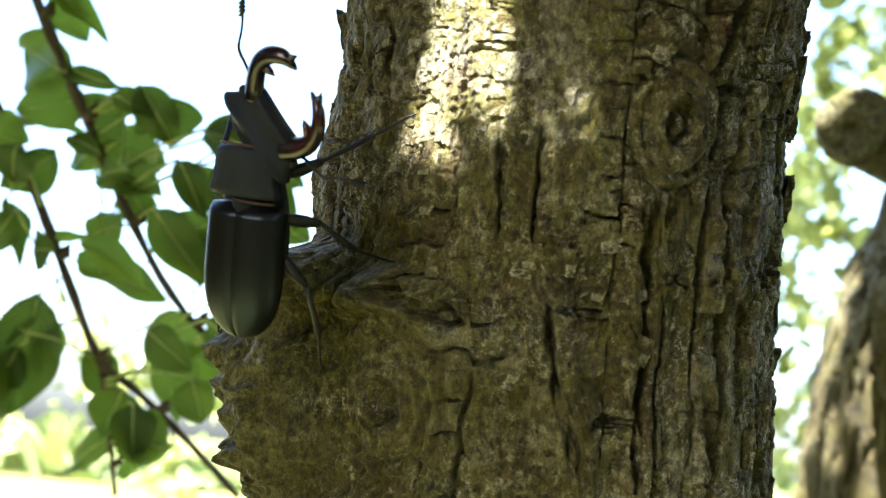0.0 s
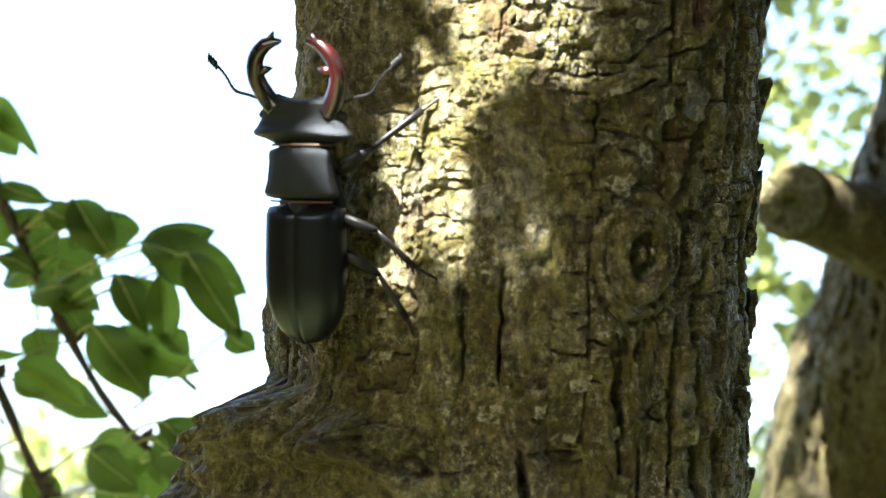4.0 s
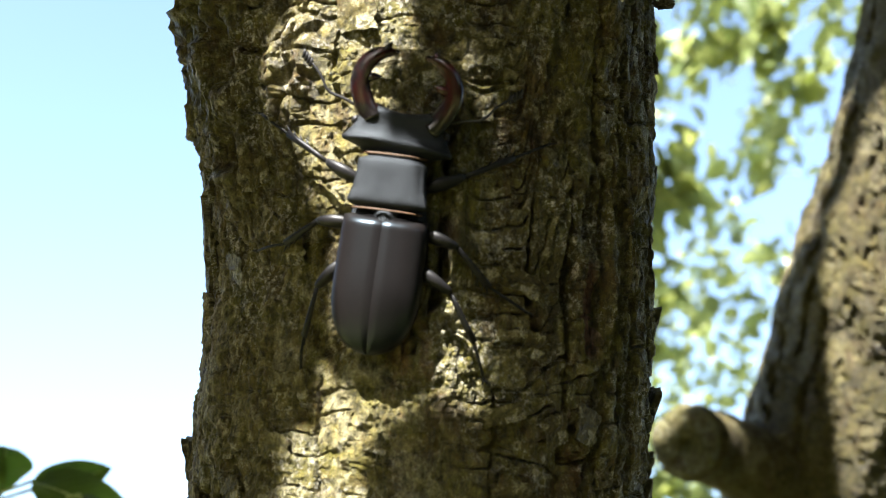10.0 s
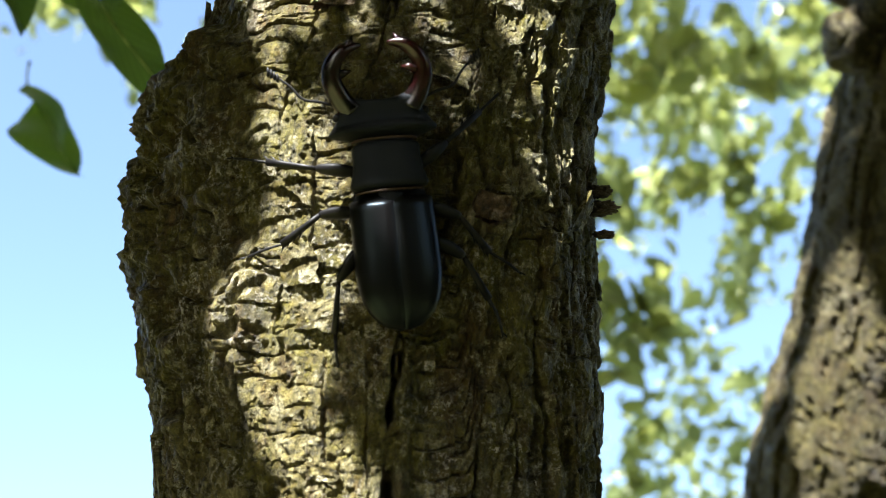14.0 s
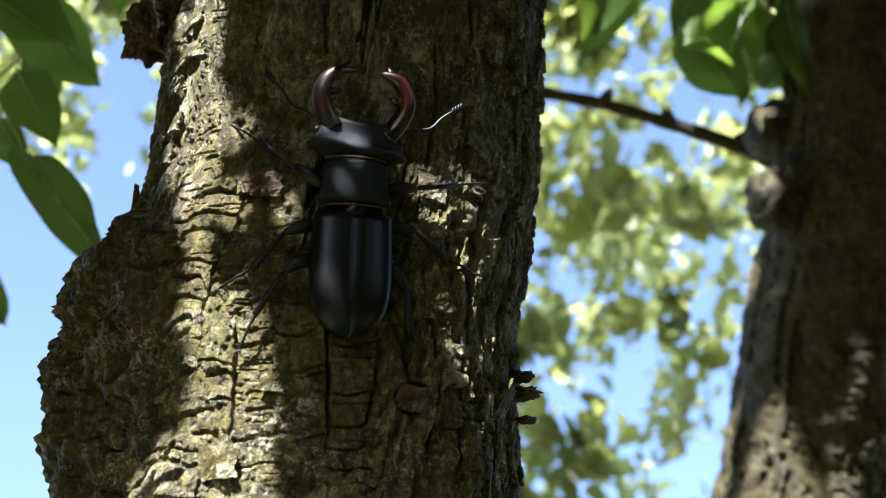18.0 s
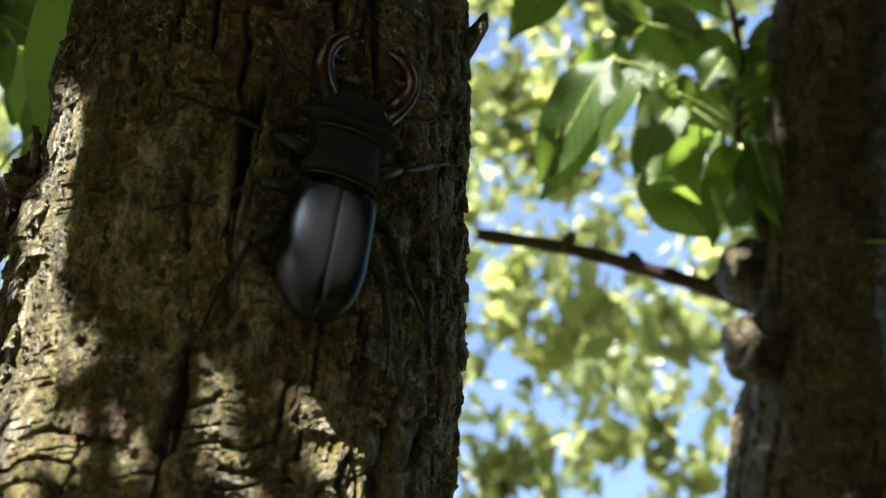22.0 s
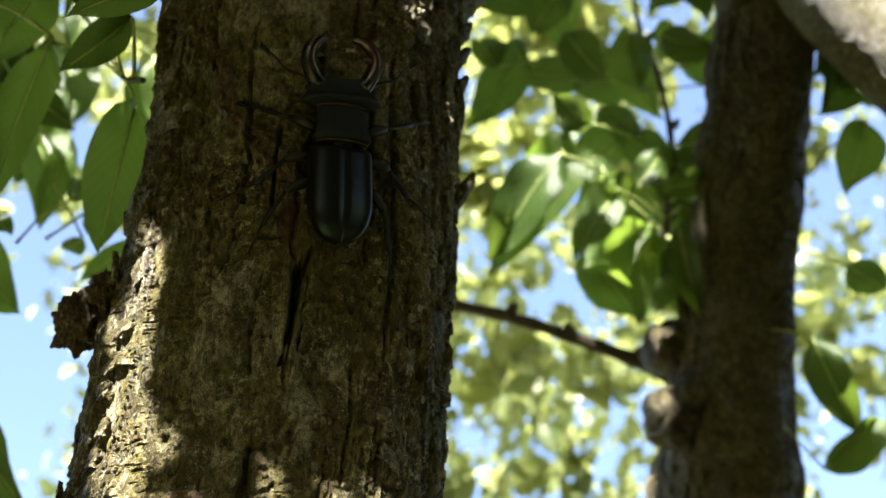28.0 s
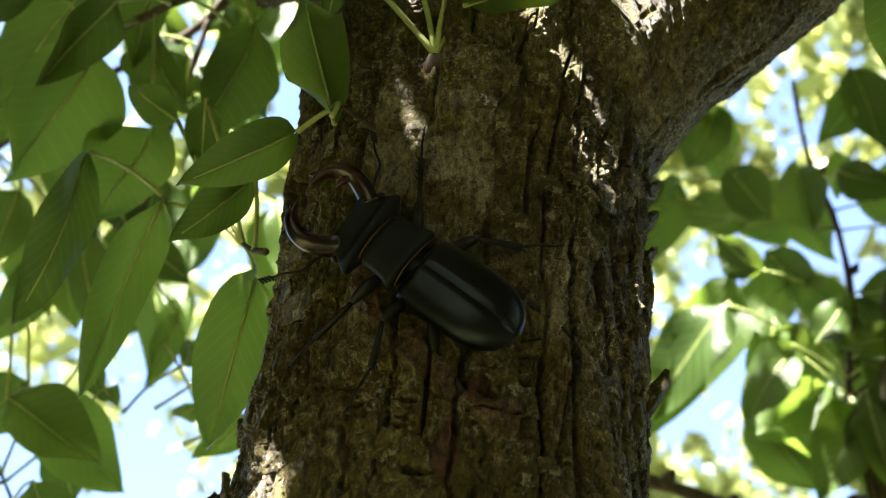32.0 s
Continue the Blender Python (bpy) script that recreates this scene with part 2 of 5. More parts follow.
def grid_faces(n, m, wrap=False, start=0):
    """Quads of a grid of n rows and m columns."""
    i, j = np.meshgrid(np.arange(n - 1), np.arange(m if wrap else m - 1), indexing="ij")
    j2 = (j + 1) % m
    f = np.stack([i * m + j, i * m + j2, (i + 1) * m + j2, (i + 1) * m + j], -1).reshape(-1, 4)
    return f + start


def tube_mesh(name, pts, radii, sides=8, flat=1.0, cap=True):
    """A tube along points, with a radius at each; flat squeezes it across."""
    pts = [Vector(p) for p in pts]
    n = len(pts)
    verts, ref = [], None
    for i, p in enumerate(pts):
        d = (pts[min(i + 1, n - 1)] - pts[max(i - 1, 0)]).normalized()
        if ref is None:
            ref = d.orthogonal().normalized()
        a = (ref - d * ref.dot(d)).normalized()
        ref = a
        b = d.cross(a)
        for s in range(sides):
            w = 2 * math.pi * s / sides
            verts.append(p + (a * math.cos(w) + b * math.sin(w) * flat) * radii[i])
    bm = bmesh.new()
    vs = [bm.verts.new(v) for v in verts]
    for i in range(n - 1):
        for s in range(sides):
            s2 = (s + 1) % sides
            bm.faces.new((vs[i * sides + s], vs[i * sides + s2], vs[(i + 1) * sides + s2], vs[(i + 1) * sides + s]))
    if cap:
        bm.faces.new(vs[:sides][::-1])
        bm.faces.new(vs[-sides:])
    for f in bm.faces:
        f.smooth = True
    me = bpy.data.meshes.new(name)
    bm.to_mesh(me)
    bm.free()
    return me


def spline(pts, n):
    """Points along a smooth curve through pts."""
    p = np.array(pts, float)
    k = len(p)
    t = np.linspace(0, k - 1, n)
    i = np.clip(t.astype(int), 0, k - 2)
    u = (t - i)[:, None]
    g = lambda q: p[np.clip(q, 0, k - 1)]
    a, b, c, d = g(i - 1), g(i), g(i + 1), g(i + 2)
    return 0.5 * (2 * b + (c - a) * u + (2 * a - 5 * b + 4 * c - d) * u ** 2 + (3 * b - a - 3 * c + d) * u ** 3)


# ---- noise on arrays ----
def hashed(*ints):
    h = np.zeros_like(ints[0], dtype=np.uint32)
    for k, q in zip((374761393, 668265263, 2147483647, 1274126177), ints):
        h = (h ^ (q.astype(np.int64) & 0xffffffff).astype(np.uint32)) * np.uint32(k & 0xffffffff)
        h ^= h >> np.uint32(15)
        h = h * np.uint32(2246822519)
        h ^= h >> np.uint32(13)
    return h.astype(np.float32) / np.float32(4294967295.0)


def vnoise(x, y, z, seed=0):
    """Smooth noise in -1..1 at places given as arrays."""
    xi, yi, zi = np.floor(x).astype(np.int64), np.floor(y).astype(np.int64), np.floor(z).astype(np.int64)
    u, v, w = x - xi, y - yi, z - zi
    u, v, w = (a * a * (3 - 2 * a) for a in (u, v, w))
    out = 0
    for dx, dy, dz in itertools.product((0, 1), repeat=3):
        k = (u if dx else 1 - u) * (v if dy else 1 - v) * (w if dz else 1 - w)
        out = out + k * hashed(xi + dx, yi + dy, zi + dz, np.full_like(xi, seed))
    return out * 2 - 1


def fractal(x, y, z, octaves, seed=0, gain=0.5):
    out, a = 0, 1.0
    for o in range(octaves):
        out = out + a * vnoise(x * 2 ** o, y * 2 ** o, z * 2 ** o, seed + o)
        a *= gain
    return out


def step(a, b, x):
    k = np.clip((x - a) / (b - a), 0, 1)
    return k * k * (3 - 2 * k)


# ---- the trunk ----
AXIS_Z = [-0.12, -0.06, -0.03, 0.0, 0.03, 0.07, 0.11, 0.15, 0.18, 0.21, 0.24, 0.28, 0.32, 0.40]
AXIS_X = [-0.0015, -0.0015, 0.0, 0.0012, 0.0024, 0.0008, 0.0016, 0.0105, 0.0132, 0.0158, 0.0187, 0.019, 0.022, 0.028]
AXIS_R = [0.0535, 0.0515, 0.050, 0.0502, 0.0490, 0.0505, 0.0509, 0.0475, 0.0478, 0.0472, 0.0453, 0.046, 0.047, 0.040]
# deep cracks: degrees round the trunk from the side that faces the camera, and height
CRACKS = [
    [(24, -0.0432), (26, -0.0589), (24, -0.0735)],
    [(41, -0.0062), (43, -0.0298), (31, -0.0398), (27, -0.0571), (26, -0.0811), (27, -0.1000)],
    [(10, -0.0746), (14, -0.1009)],
    [(4, -0.0641), (7, -0.0726), (12, -0.0855)],
    [(6, -0.0645), (17, -0.0647)],
    [(30, -0.0582), (59, -0.0611)],
    [(10, -0.0866), (24, -0.0860)],
    [(40, -0.0751), (47, -0.1009)],
    [(54, 0.0777), (53, 0.0316), (55, -0.0226)],
    [(11, 0.0721), (6, 0.0369), (1, 0.0133)],
    [(-25, 0.0730), (-30, 0.0583)],
    [(-24, 0.0753), (-31, 0.0557)],
]
CRACKS_HIGH = [
    [(10, 0.0548), (5, 0.0274)],
    [(43, 0.1300), (52, 0.0897), (43, 0.0697), (48, 0.0632)],
    [(-23, 0.0812), (-29, 0.0608)],
    [(45, 0.0852), (37, 0.0610)],
    [(9, 0.1979), (9, 0.1759), (7, 0.1609)],
    [(8, 0.2060), (7, 0.1803), (5, 0.1674)],
    [(7, 0.2024), (5, 0.1666)],
    [(41, 0.1741), (38, 0.1295), (49, 0.0746)],
    [(16, 0.3148), (9, 0.3023), (2, 0.3032)],
    [(-32, -0.0608), (-21, -0.0660)],
    [(-55, -0.0592), (-31, -0.0634), (-9, -0.0679)],
    [(-2, -0.0216), (-7, -0.0381), (-8, -0.0492)],
    [(-17, 0.2332), (-3, 0.2184), (5, 0.2140)],
]

# wide open cracks
DEEP = [
    [(-25, 0.0762), (-28, 0.0646), (-32, 0.0552)],
    [(8, 0.0553), (6, 0.0429), (4, 0.0289)],
    [(47, 0.0861), (41, 0.0652), (44, 0.0609)],
    [(45, 0.0480), (41, 0.0297)],
    [(-54, 0.0490), (-55, 0.0306)],
    [(10, 0.2031), (7, 0.1844), (6, 0.1630)],
    [(0, 0.1473), (1, 0.1393), (2, 0.1304)],
    [(9, 0.0596), (5, 0.0401), (6, 0.0273), (1, 0.0133)],
    [(-50, 0.0465), (-54, 0.0209), (-54, 0.0116)],
    [(55, 0.0434), (53, 0.0224), (47, -0.0026)],
    [(43, 0.0322), (47, 0.0154)],
    [(49, 0.0016), (43, -0.0134), (37, -0.0217)],
]
DEEP_LOW = [
    [(-53, -0.0287), (-52, -0.0398)],
    [(27, -0.0409), (26, -0.0658), (26, -0.1001)],
    [(40, -0.0774), (46, -0.1009)],
    [(4, -0.0566), (8, -0.0792), (14, -0.0988)],
    [(-33, -0.0630), (-21, -0.0662), (-8, -0.0687)],
    [(-36, 0.2601), (-47, 0.2318), (-54, 0.2120)],
    [(7, 0.1967), (5, 0.1665)],
    [(-7, 0.2010), (3, 0.2002)],
    [(-34, 0.2737), (-28, 0.2498)],
    [(-59, 0.2348), (-52, 0.2091)],
]


def near_line(th, z, r, line):
    """Distance in metres to a crack, and how far along it, 0 to 1."""
    best, along = np.full(th.shape, 9.0, np.float32), np.zeros(th.shape, np.float32)
    n = len(line) - 1
    for i, ((a0, z0), (a1, z1)) in enumerate(zip(line, line[1:])):
        x0, x1 = radians(a0) * 0.05, radians(a1) * 0.05
        dx, dz = x1 - x0, z1 - z0
        k = np.clip(((th * 0.05 - x0) * dx + (z - z0) * dz) / (dx * dx + dz * dz + 1e-12), 0, 1)
        d = np.hypot(th * 0.05 - x0 - k * dx, z - z0 - k * dz)
        along = np.where(d < best, (i + k) / n, along)
        best = np.minimum(best, d)
    return best, along


def bark_relief(x, y, z, th, r, seed=0):
    """Height of the bark in metres and a tone, random for each plate but paler on raised layers."""
    u = th * r
    slow = fractal(x * 30, y * 30, z * 16, 3, seed + 50)
    rag = fractal(x * 520, y * 520, z * 420, 3, seed + 130, 0.6)
    patch = fractal(x * 26, y * 26, z * 18, 2, seed + 40)
    one = np.full_like(u, seed).astype(np.int64)

    def splits(c, key, jitter=0.7):
        """Cuts along a line at uneven steps: the distance to the nearest cut, its number, the piece's number and the place in it, -1 to 1."""
        i = np.floor(c).astype(np.int64)
        cut = [i + k + jitter * (hashed(i + k, key, one) - 0.5) for k in (-1, 0, 1, 2)]
        piece = i + np.where(c < cut[1], -1, 0) + np.where(c >= cut[2], 1, 0)
        low = np.where(c < cut[1], cut[0], np.where(c >= cut[2], cut[2], cut[1]))
        high = np.where(c < cut[1], cut[1], np.where(c >= cut[2], cut[3], cut[2]))
        near_low = c - low < high - c
        return np.minimum(c - low, high - c), np.where(near_low, piece, piece + 1), piece, 2 * (c - low) / np.maximum(high - low, 0.05) - 1

    # long upright furrows: many on the right flank, few in the middle
    flank = np.clip(step(0.020, 0.036, u) + 0.9 * step(0.030, 0.046, -u) + 0.40 * step(0.135, 0.18, z) * (seed == 5), 0, 1)
    wide = 0.0076
    d1, cut1, col, along_u = splits((u + 0.0046 * slow + 0.0016 * fractal(x * 110, y * 110, z * 60, 2, seed + 57) + 0.0004 * rag) / wide, one)
    d1 = d1 * wide
    live = vnoise(z * 44 + 0.3 * slow, cut1.astype(np.float32) * 7.3, 0 * z, seed + 11)
    show1 = step(-0.15, 0.25, live + 0.62 * flank - 0.15)
    w1 = (0.00030 + 0.0008 * flank * step(-0.2, 0.6, live)) * show1
    e1 = (1 - step(w1 * 0.5, w1 * 1.5 + 0.0001, d1)) * show1
    # level checks inside each column
    high = 0.0036 + 0.0034 * hashed(col, one + 5, one) + 0.006 * flank
    d2, cut2, row, along_z = splits((z + 0.0016 * slow + 0.00030 * rag + 0.0006 * np.sin(u * 500 + col)) / high, col, 0.85)
    d2 = d2 * high
    kind = hashed(cut2, col, one + 9)
    zone = fractal(x * 38, y * 38, z * 30, 2, seed + 70)
    show2 = step(0.50, 0.58, kind + 0.75 * zone + 0.06 - 0.16 * flank)
    w2 = 0.00018 + 0.00042 * hashed(cut2, col, one + 21) * step(-1, 0.6, along_u * (1 - 2 * (kind > 0.6)))
    e2 = (1 - step(w2 * 0.5, w2 * 1.5 + 0.0001, d2)) * show2
    # short fine checks between them
    d3, cut3, _, _ = splits((z + 0.0010 * slow + 0.00025 * rag) / 0.0017, col * 3 + 1, 0.9)
    run = vnoise(u * 330 + 3.1 * cut3, cut3.astype(np.float32) * 3.7, 0 * z, seed + 31)
    e3 = (1 - step(0.00008, 0.0003, d3 * 0.0017)) * step(0.15, 0.45, run) * step(-0.35, 0.2, zone)
    t1, t2 = hashed(col, row, one + 3), hashed(col, row, one + 4)
    # thin sheets that flake off, with ragged steps
    q = 3.6 * (fractal(x * 58, y * 58, z * 34, 3, seed + 3) + 0.10 * rag + 1.0)
    lay = np.floor(q)
    layers = (lay + step(0.90, 1.0, q - lay)) / 3.6
    q2 = 3.0 * (fractal(x * 150, y * 150, z * 150, 2, seed + 23) + 0.14 * rag + 1.0)
    lay2 = np.floor(q2)
    chips = (lay2 + step(0.88, 1.0, q2 - lay2)) / 3.0
    up = np.clip(step(0.125, 0.165, z) * (seed == 5) + 0.5 * flank, 0, 1)
    q3 = 3.6 * (fractal(x * 105, y * 105, z * 30, 3, seed + 33) + 0.10 * rag + 1.0)
    lay3 = np.floor(q3)
    shreds = up * ((lay3 + step(0.86, 1.0, q3 - lay3)) / 3.6 - 1)
    bare = step(-0.1, 0.5, patch) * (1 - 0.7 * flank)           # smooth crusted stretches, with few plates
    k = 1 - 0.75 * bare
    h = 0.0011 * layers + 0.0015 * shreds + 0.00042 * chips - (0.0024 + 0.0026 * flank) * e1 * (1 - 0.5 * bare) - 0.0016 * e2 * k - 0.0007 * e3 * k
    h = h + k * ((0.0006 + 0.0010 * flank) * (t1 - 0.5) - 0.00055 * along_z * (t2 - 0.25) + 0.0004 * along_u * (t1 - 0.5) - 0.0004 * along_u ** 2 * (0.4 + flank))
    # crust, grain and pits
    h = h + 0.00032 * fractal(x * 260, y * 260, z * 200, 3, seed + 100, 0.6) + 0.00026 * rag * (0.6 + bare) - 0.00045 * step(0.35, 0.8, fractal(x * 420, y * 420, z * 420, 2, seed + 110))
    h = h - np.float32(np.percentile(h, 62))
    # raised shreds and sheets paler, low ones darker: relief shading put into the tone
    return h, np.clip(0.30 * t1 + 0.24 * t2 + 0.20 + 0.25 * patch + 0.22 * np.clip(shreds, -0.7, 0.7) + 0.16 * np.clip(layers - 0.9, -0.5, 0.5) + 0.10 * rag, 0, 1)


def add_attr(me, name, values):
    a = me.attributes.new(name, "FLOAT", "POINT")
    a.data.foreach_set("value", np.ascontiguousarray(values, np.float32).ravel())


def gauss(d, s):
    return np.exp(-0.5 * (d / s) ** 2)


def build_trunk():
    way = np.linspace(-104, 104, 2001)
    share = np.cumsum(0.42 + 0.58 * np.clip(np.cos(np.radians(way)), 0, 1))
    front = np.radians(np.interp(np.linspace(share[0], share[-1], 640), share, way))
    back = np.radians(np.linspace(104, 256, 50))[1:-1]
    th1 = np.concatenate([front, back])
    th1 = np.where(th1 > math.pi, th1 - 2 * math.pi, th1)
    z1 = np.concatenate([np.linspace(-1.75, -0.16, 60), np.linspace(-0.158, 0.345, 1500), np.linspace(0.35, 0.42, 20)])
    th, z = np.meshgrid(th1, z1)
    th, z = th.astype(np.float32), z.astype(np.float32)
    c, r = np.interp(z, AXIS_Z, AXIS_X), np.interp(z, AXIS_Z, AXIS_R)
    r = r + 0.018 * step(0.6, 1.75, -z)
    r = r * (1 - 0.75 * step(0.33, 0.42, z))
    deg = np.degrees(th)
    x0, y0 = c + r * np.sin(th), -r * np.cos(th)
    lump = fractal(x0 * 45, y0 * 45, z * 45, 3, 400)
    # the great burl low on the left and the swelling above it
    zl = z + 0.0050 * fractal(x0 * 75, y0 * 75, z * 75, 3, 410)
    low = step(-0.0565, -0.0645, zl + 0.00016 * np.clip(-deg - 58, 0, 40)) * (1 - step(-0.098, -0.150, z)) * gauss(np.clip(deg + 62, 0, None), 22)
    mid = step(0.030, 0.120, z) * (1 - step(0.1285, 0.1355, zl)) * gauss(np.clip(deg + 88, 0, None), 30)
    h = 0.0175 * low * (1 + 0.34 * lump) + 0.0072 * mid * (1 + 0.4 * lump)
    h = h + 0.0042 * gauss(z + 0.042, 0.013) * gauss(np.clip(deg + 92, 0, None), 24) * (1 + 0.5 * lump)      # the flare above the burl
    knotty = np.clip(low + 1.2 * mid, 0, 1)
    fold = 1 - np.abs(fractal(x0 * 85, y0 * 85, z * 100, 3, 430, 0.55)) * 1.6
    h = h + knotty * (0.0034 * fractal(x0 * 105, y0 * 105, z * 95, 4, 435, 0.6) + 0.0034 * np.clip(fold, -0.6, 1) - 0.001)
    bh, tone = bark_relief(x0, y0, z, th, r, 5)
    chaos = np.clip(1.3 * gauss(np.clip(deg + 48, 0, None), 20) * step(0.052, 0.072, zl) * (1 - step(0.122, 0.136, zl)), 0, 1)
    h = h + bh * (1 - 0.35 * knotty) * (1 - 0.7 * chaos)
    bent = vnoise(x0 * 60, y0 * 60, z * 60, 480)
    crease = np.abs(fractal(x0 * 105 + 1.2 * bent, y0 * 105, z * 125 + 1.2 * bent, 3, 485, 0.55))
    flake = 3.2 * (fractal(x0 * 95, y0 * 95, z * 130, 2, 490) + 1)
    flake = (np.floor(flake) + step(0.85, 1.0, flake - np.floor(flake))) / 3.2
    h = h + chaos * (0.0016 * flake - 0.0022 * (1 - step(0.02, 0.22, crease)) - 0.0006)
    # hollows, rings and scars
    for a, zz, size, depth in ((-50, 0.074, 0.0060, 0.006), (-50, 0.054, 0.005, 0.006), (-58, 0.090, 0.0055, 0.005), (-39, 0.099, 0.004, 0.003), (31, 0.0905, 0.0035, 0.0015)):
        d = np.hypot((deg - a) * 0.00087, (z - zz) * 0.8) + 0.0012 * lump
        h = h - depth * (1 - step(0.4 * size, size, d)) + 0.0018 * gauss(d - size * 1.15, 0.0016)
    for a, zz, size in ((30, -0.029, 0.0066), (-30, -0.086, 0.0088)):
        d = np.hypot((deg - a) * 0.00088 * 1.12, (z - zz) * 0.84) + 0.0007 * fractal(x0 * 140, y0 * 140, z * 140, 2, 440)
        q = d / size
        inside = 1 - step(1.2, 2.0, q)
        rings = 0.00075 * np.cos(q * 13.0) * step(0.55, 0.9, q) * (1 - step(1.1, 1.9, q))
        eye = 0.0022 * gauss(q - 0.62, 0.14) - 0.0034 * gauss(q - 0.36, 0.13) + 0.0012 * gauss(q, 0.16)
        h = h * (1 - 0.75 * inside) + rings + eye + 0.0012 * inside - 0.0016 * gauss(q - 1.62, 0.10)
    # the ring of a healed bud below the fork
    d = np.hypot((deg - 1) * 0.0008, z - 0.291)
    h = h + 0.0034 * gauss(d - 0.0085, 0.0013) * step(-0.75, -0.1, fractal(x0 * 90, y0 * 90, z * 90, 2, 450))
    wob = 0.0018 * fractal(x0 * 200, y0 * 200, z * 120, 3, 460)
    broken = 0.15 + 0.85 * step(-0.35, 0.15, fractal(x0 * 110, y0 * 110, z * 110, 2, 470))
    for i, line in enumerate(CRACKS + CRACKS_HIGH + DEEP + DEEP_LOW):
        zs = [q[1] for q in line]
        rows = np.where((z1 > min(zs) - 0.012) & (z1 < max(zs) + 0.012))[0]
        if not len(rows):
            continue
        s = slice(rows[0], rows[-1] + 1)
        d, al = near_line(th[s], z[s], r[s], line)
        open_crack = i >= len(CRACKS) + len(CRACKS_HIGH)
        wide = (0.0004 if open_crack else 0.0002) + (0.00055 if open_crack else 0.0005) * np.sin(np.clip(al, 0.03, 0.97) * math.pi) * (0.6 + 0.8 * ((i * 37 % 10) / 10))
        k = (1 - step(wide * 0.35, wide * 1.5, np.abs(d + wob[s] * (0.85 if open_crack else 1)))) * (np.sqrt(broken[s]) if open_crack else broken[s])
        h[s] -= (0.0036 if open_crack else 0.0017) * k
        h[s] += 0.0009 * gauss(d - wide * 3.2, 0.0017)
    raw = np.zeros_like(h)
    for a, zz, w, t in ((44, 0.023, 0.0024, 0.009), (9, 0.219, 0.006, 0.004), (-12, 0.135, 0.0075, 0.0045), (2, 0.205, 0.0035, 0.008), (31, 0.0905, 0.0045, 0.0035)):
        q = np.hypot((deg - a) * 0.00085 / w, (z - zz) / t) + 0.35 * lump
        k = 1 - step(0.75, 1.05, q)
        h = h * (1 - 0.5 * k) - 0.0012 * k
        raw = np.maximum(raw, k)
    # pale plates and bare wood; the left-edge strips also paint in the sunlit streak
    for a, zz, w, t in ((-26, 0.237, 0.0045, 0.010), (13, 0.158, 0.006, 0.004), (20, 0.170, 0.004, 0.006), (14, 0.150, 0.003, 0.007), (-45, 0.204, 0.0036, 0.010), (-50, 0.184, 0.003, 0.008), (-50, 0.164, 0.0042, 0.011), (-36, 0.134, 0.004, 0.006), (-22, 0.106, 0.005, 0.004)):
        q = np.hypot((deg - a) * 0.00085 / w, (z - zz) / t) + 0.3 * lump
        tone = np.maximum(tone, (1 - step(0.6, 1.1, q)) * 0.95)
    d, al = near_line(th, z, r, [(-28, 0.2537), (-23, 0.2388), (-8, 0.2245), (4, 0.217), (16, 0.2122)])
    k = 1 - step(0.0012, 0.0032, np.abs(d + wob))
    h = h + 0.0022 * k
    raw = np.maximum(raw, 0.75 * k)
    moss = np.clip(step(-0.2, 0.7, lump + 0.5) * step(-0.05, -0.068, z) * gauss(deg + 60, 34) * 0.9 + 0.55 * mid * step(0.0, 0.6, lump), 0, 1)
    rr = r + h
    P = np.stack([c + rr * np.sin(th), -rr * np.cos(th), z], -1)
    me = raw_mesh("trunk", P.reshape(-1, 3), grid_faces(len(z1), len(th1), True), False)
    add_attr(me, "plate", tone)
    add_attr(me, "moss", moss)
    add_attr(me, "raw", raw)
    return me


def bark_limb(name, pts, radii, rows, cols, seed, amp=1.0, tip=True):
    """A limb with bark along a smooth curve."""
    ax = spline(pts, rows)
    rad = np.interp(np.linspace(0, len(radii) - 1, rows), np.arange(len(radii)), radii)
    d = np.gradient(ax, axis=0)
    length = np.concatenate([[0], np.cumsum(np.linalg.norm(np.diff(ax, axis=0), axis=1))])
    d /= np.linalg.norm(d, axis=1)[:, None]
    a = np.cross(d, np.array([0.0, 1.0, 0.0]))
    a /= np.linalg.norm(a, axis=1)[:, None]
    b = np.cross(a, d)
    th1 = np.linspace(-math.pi, math.pi, cols, endpoint=False)
    th, s = np.meshgrid(th1, length)
    r = np.repeat(rad[:, None], cols, 1)
    nx = a[:, None] * np.sin(th)[..., None] - b[:, None] * np.cos(th)[..., None]
    base = ax[:, None] + nx * r[..., None]
    h, tone = bark_relief(base[..., 0], base[..., 1], base[..., 2] if abs(d[0, 2]) > 0.8 else s, th, r, seed)
    lump = fractal(base[..., 0] * 40, base[..., 1] * 40, base[..., 2] * 40, 2, seed + 7)
    P = base + nx * (h * amp + 0.0022 * amp * lump)[..., None]
    if tip:
        P[-1] = ax[-1] + d[-1] * rad[-1] * 0.3
    me = raw_mesh(name, P.reshape(-1, 3), grid_faces(rows, cols, True), rows < 200)
    add_attr(me, "plate", tone)
    add_attr(me, "moss", 0.25 * step(0.1, 0.8, lump))
    add_attr(me, "raw", 0 * tone)
    return me


pear_tree = empty("pear_tree", TREE, "old pear tree with furrowed olive-brown bark and a burl", "tree")
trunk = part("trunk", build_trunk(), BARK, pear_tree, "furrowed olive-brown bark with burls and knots")
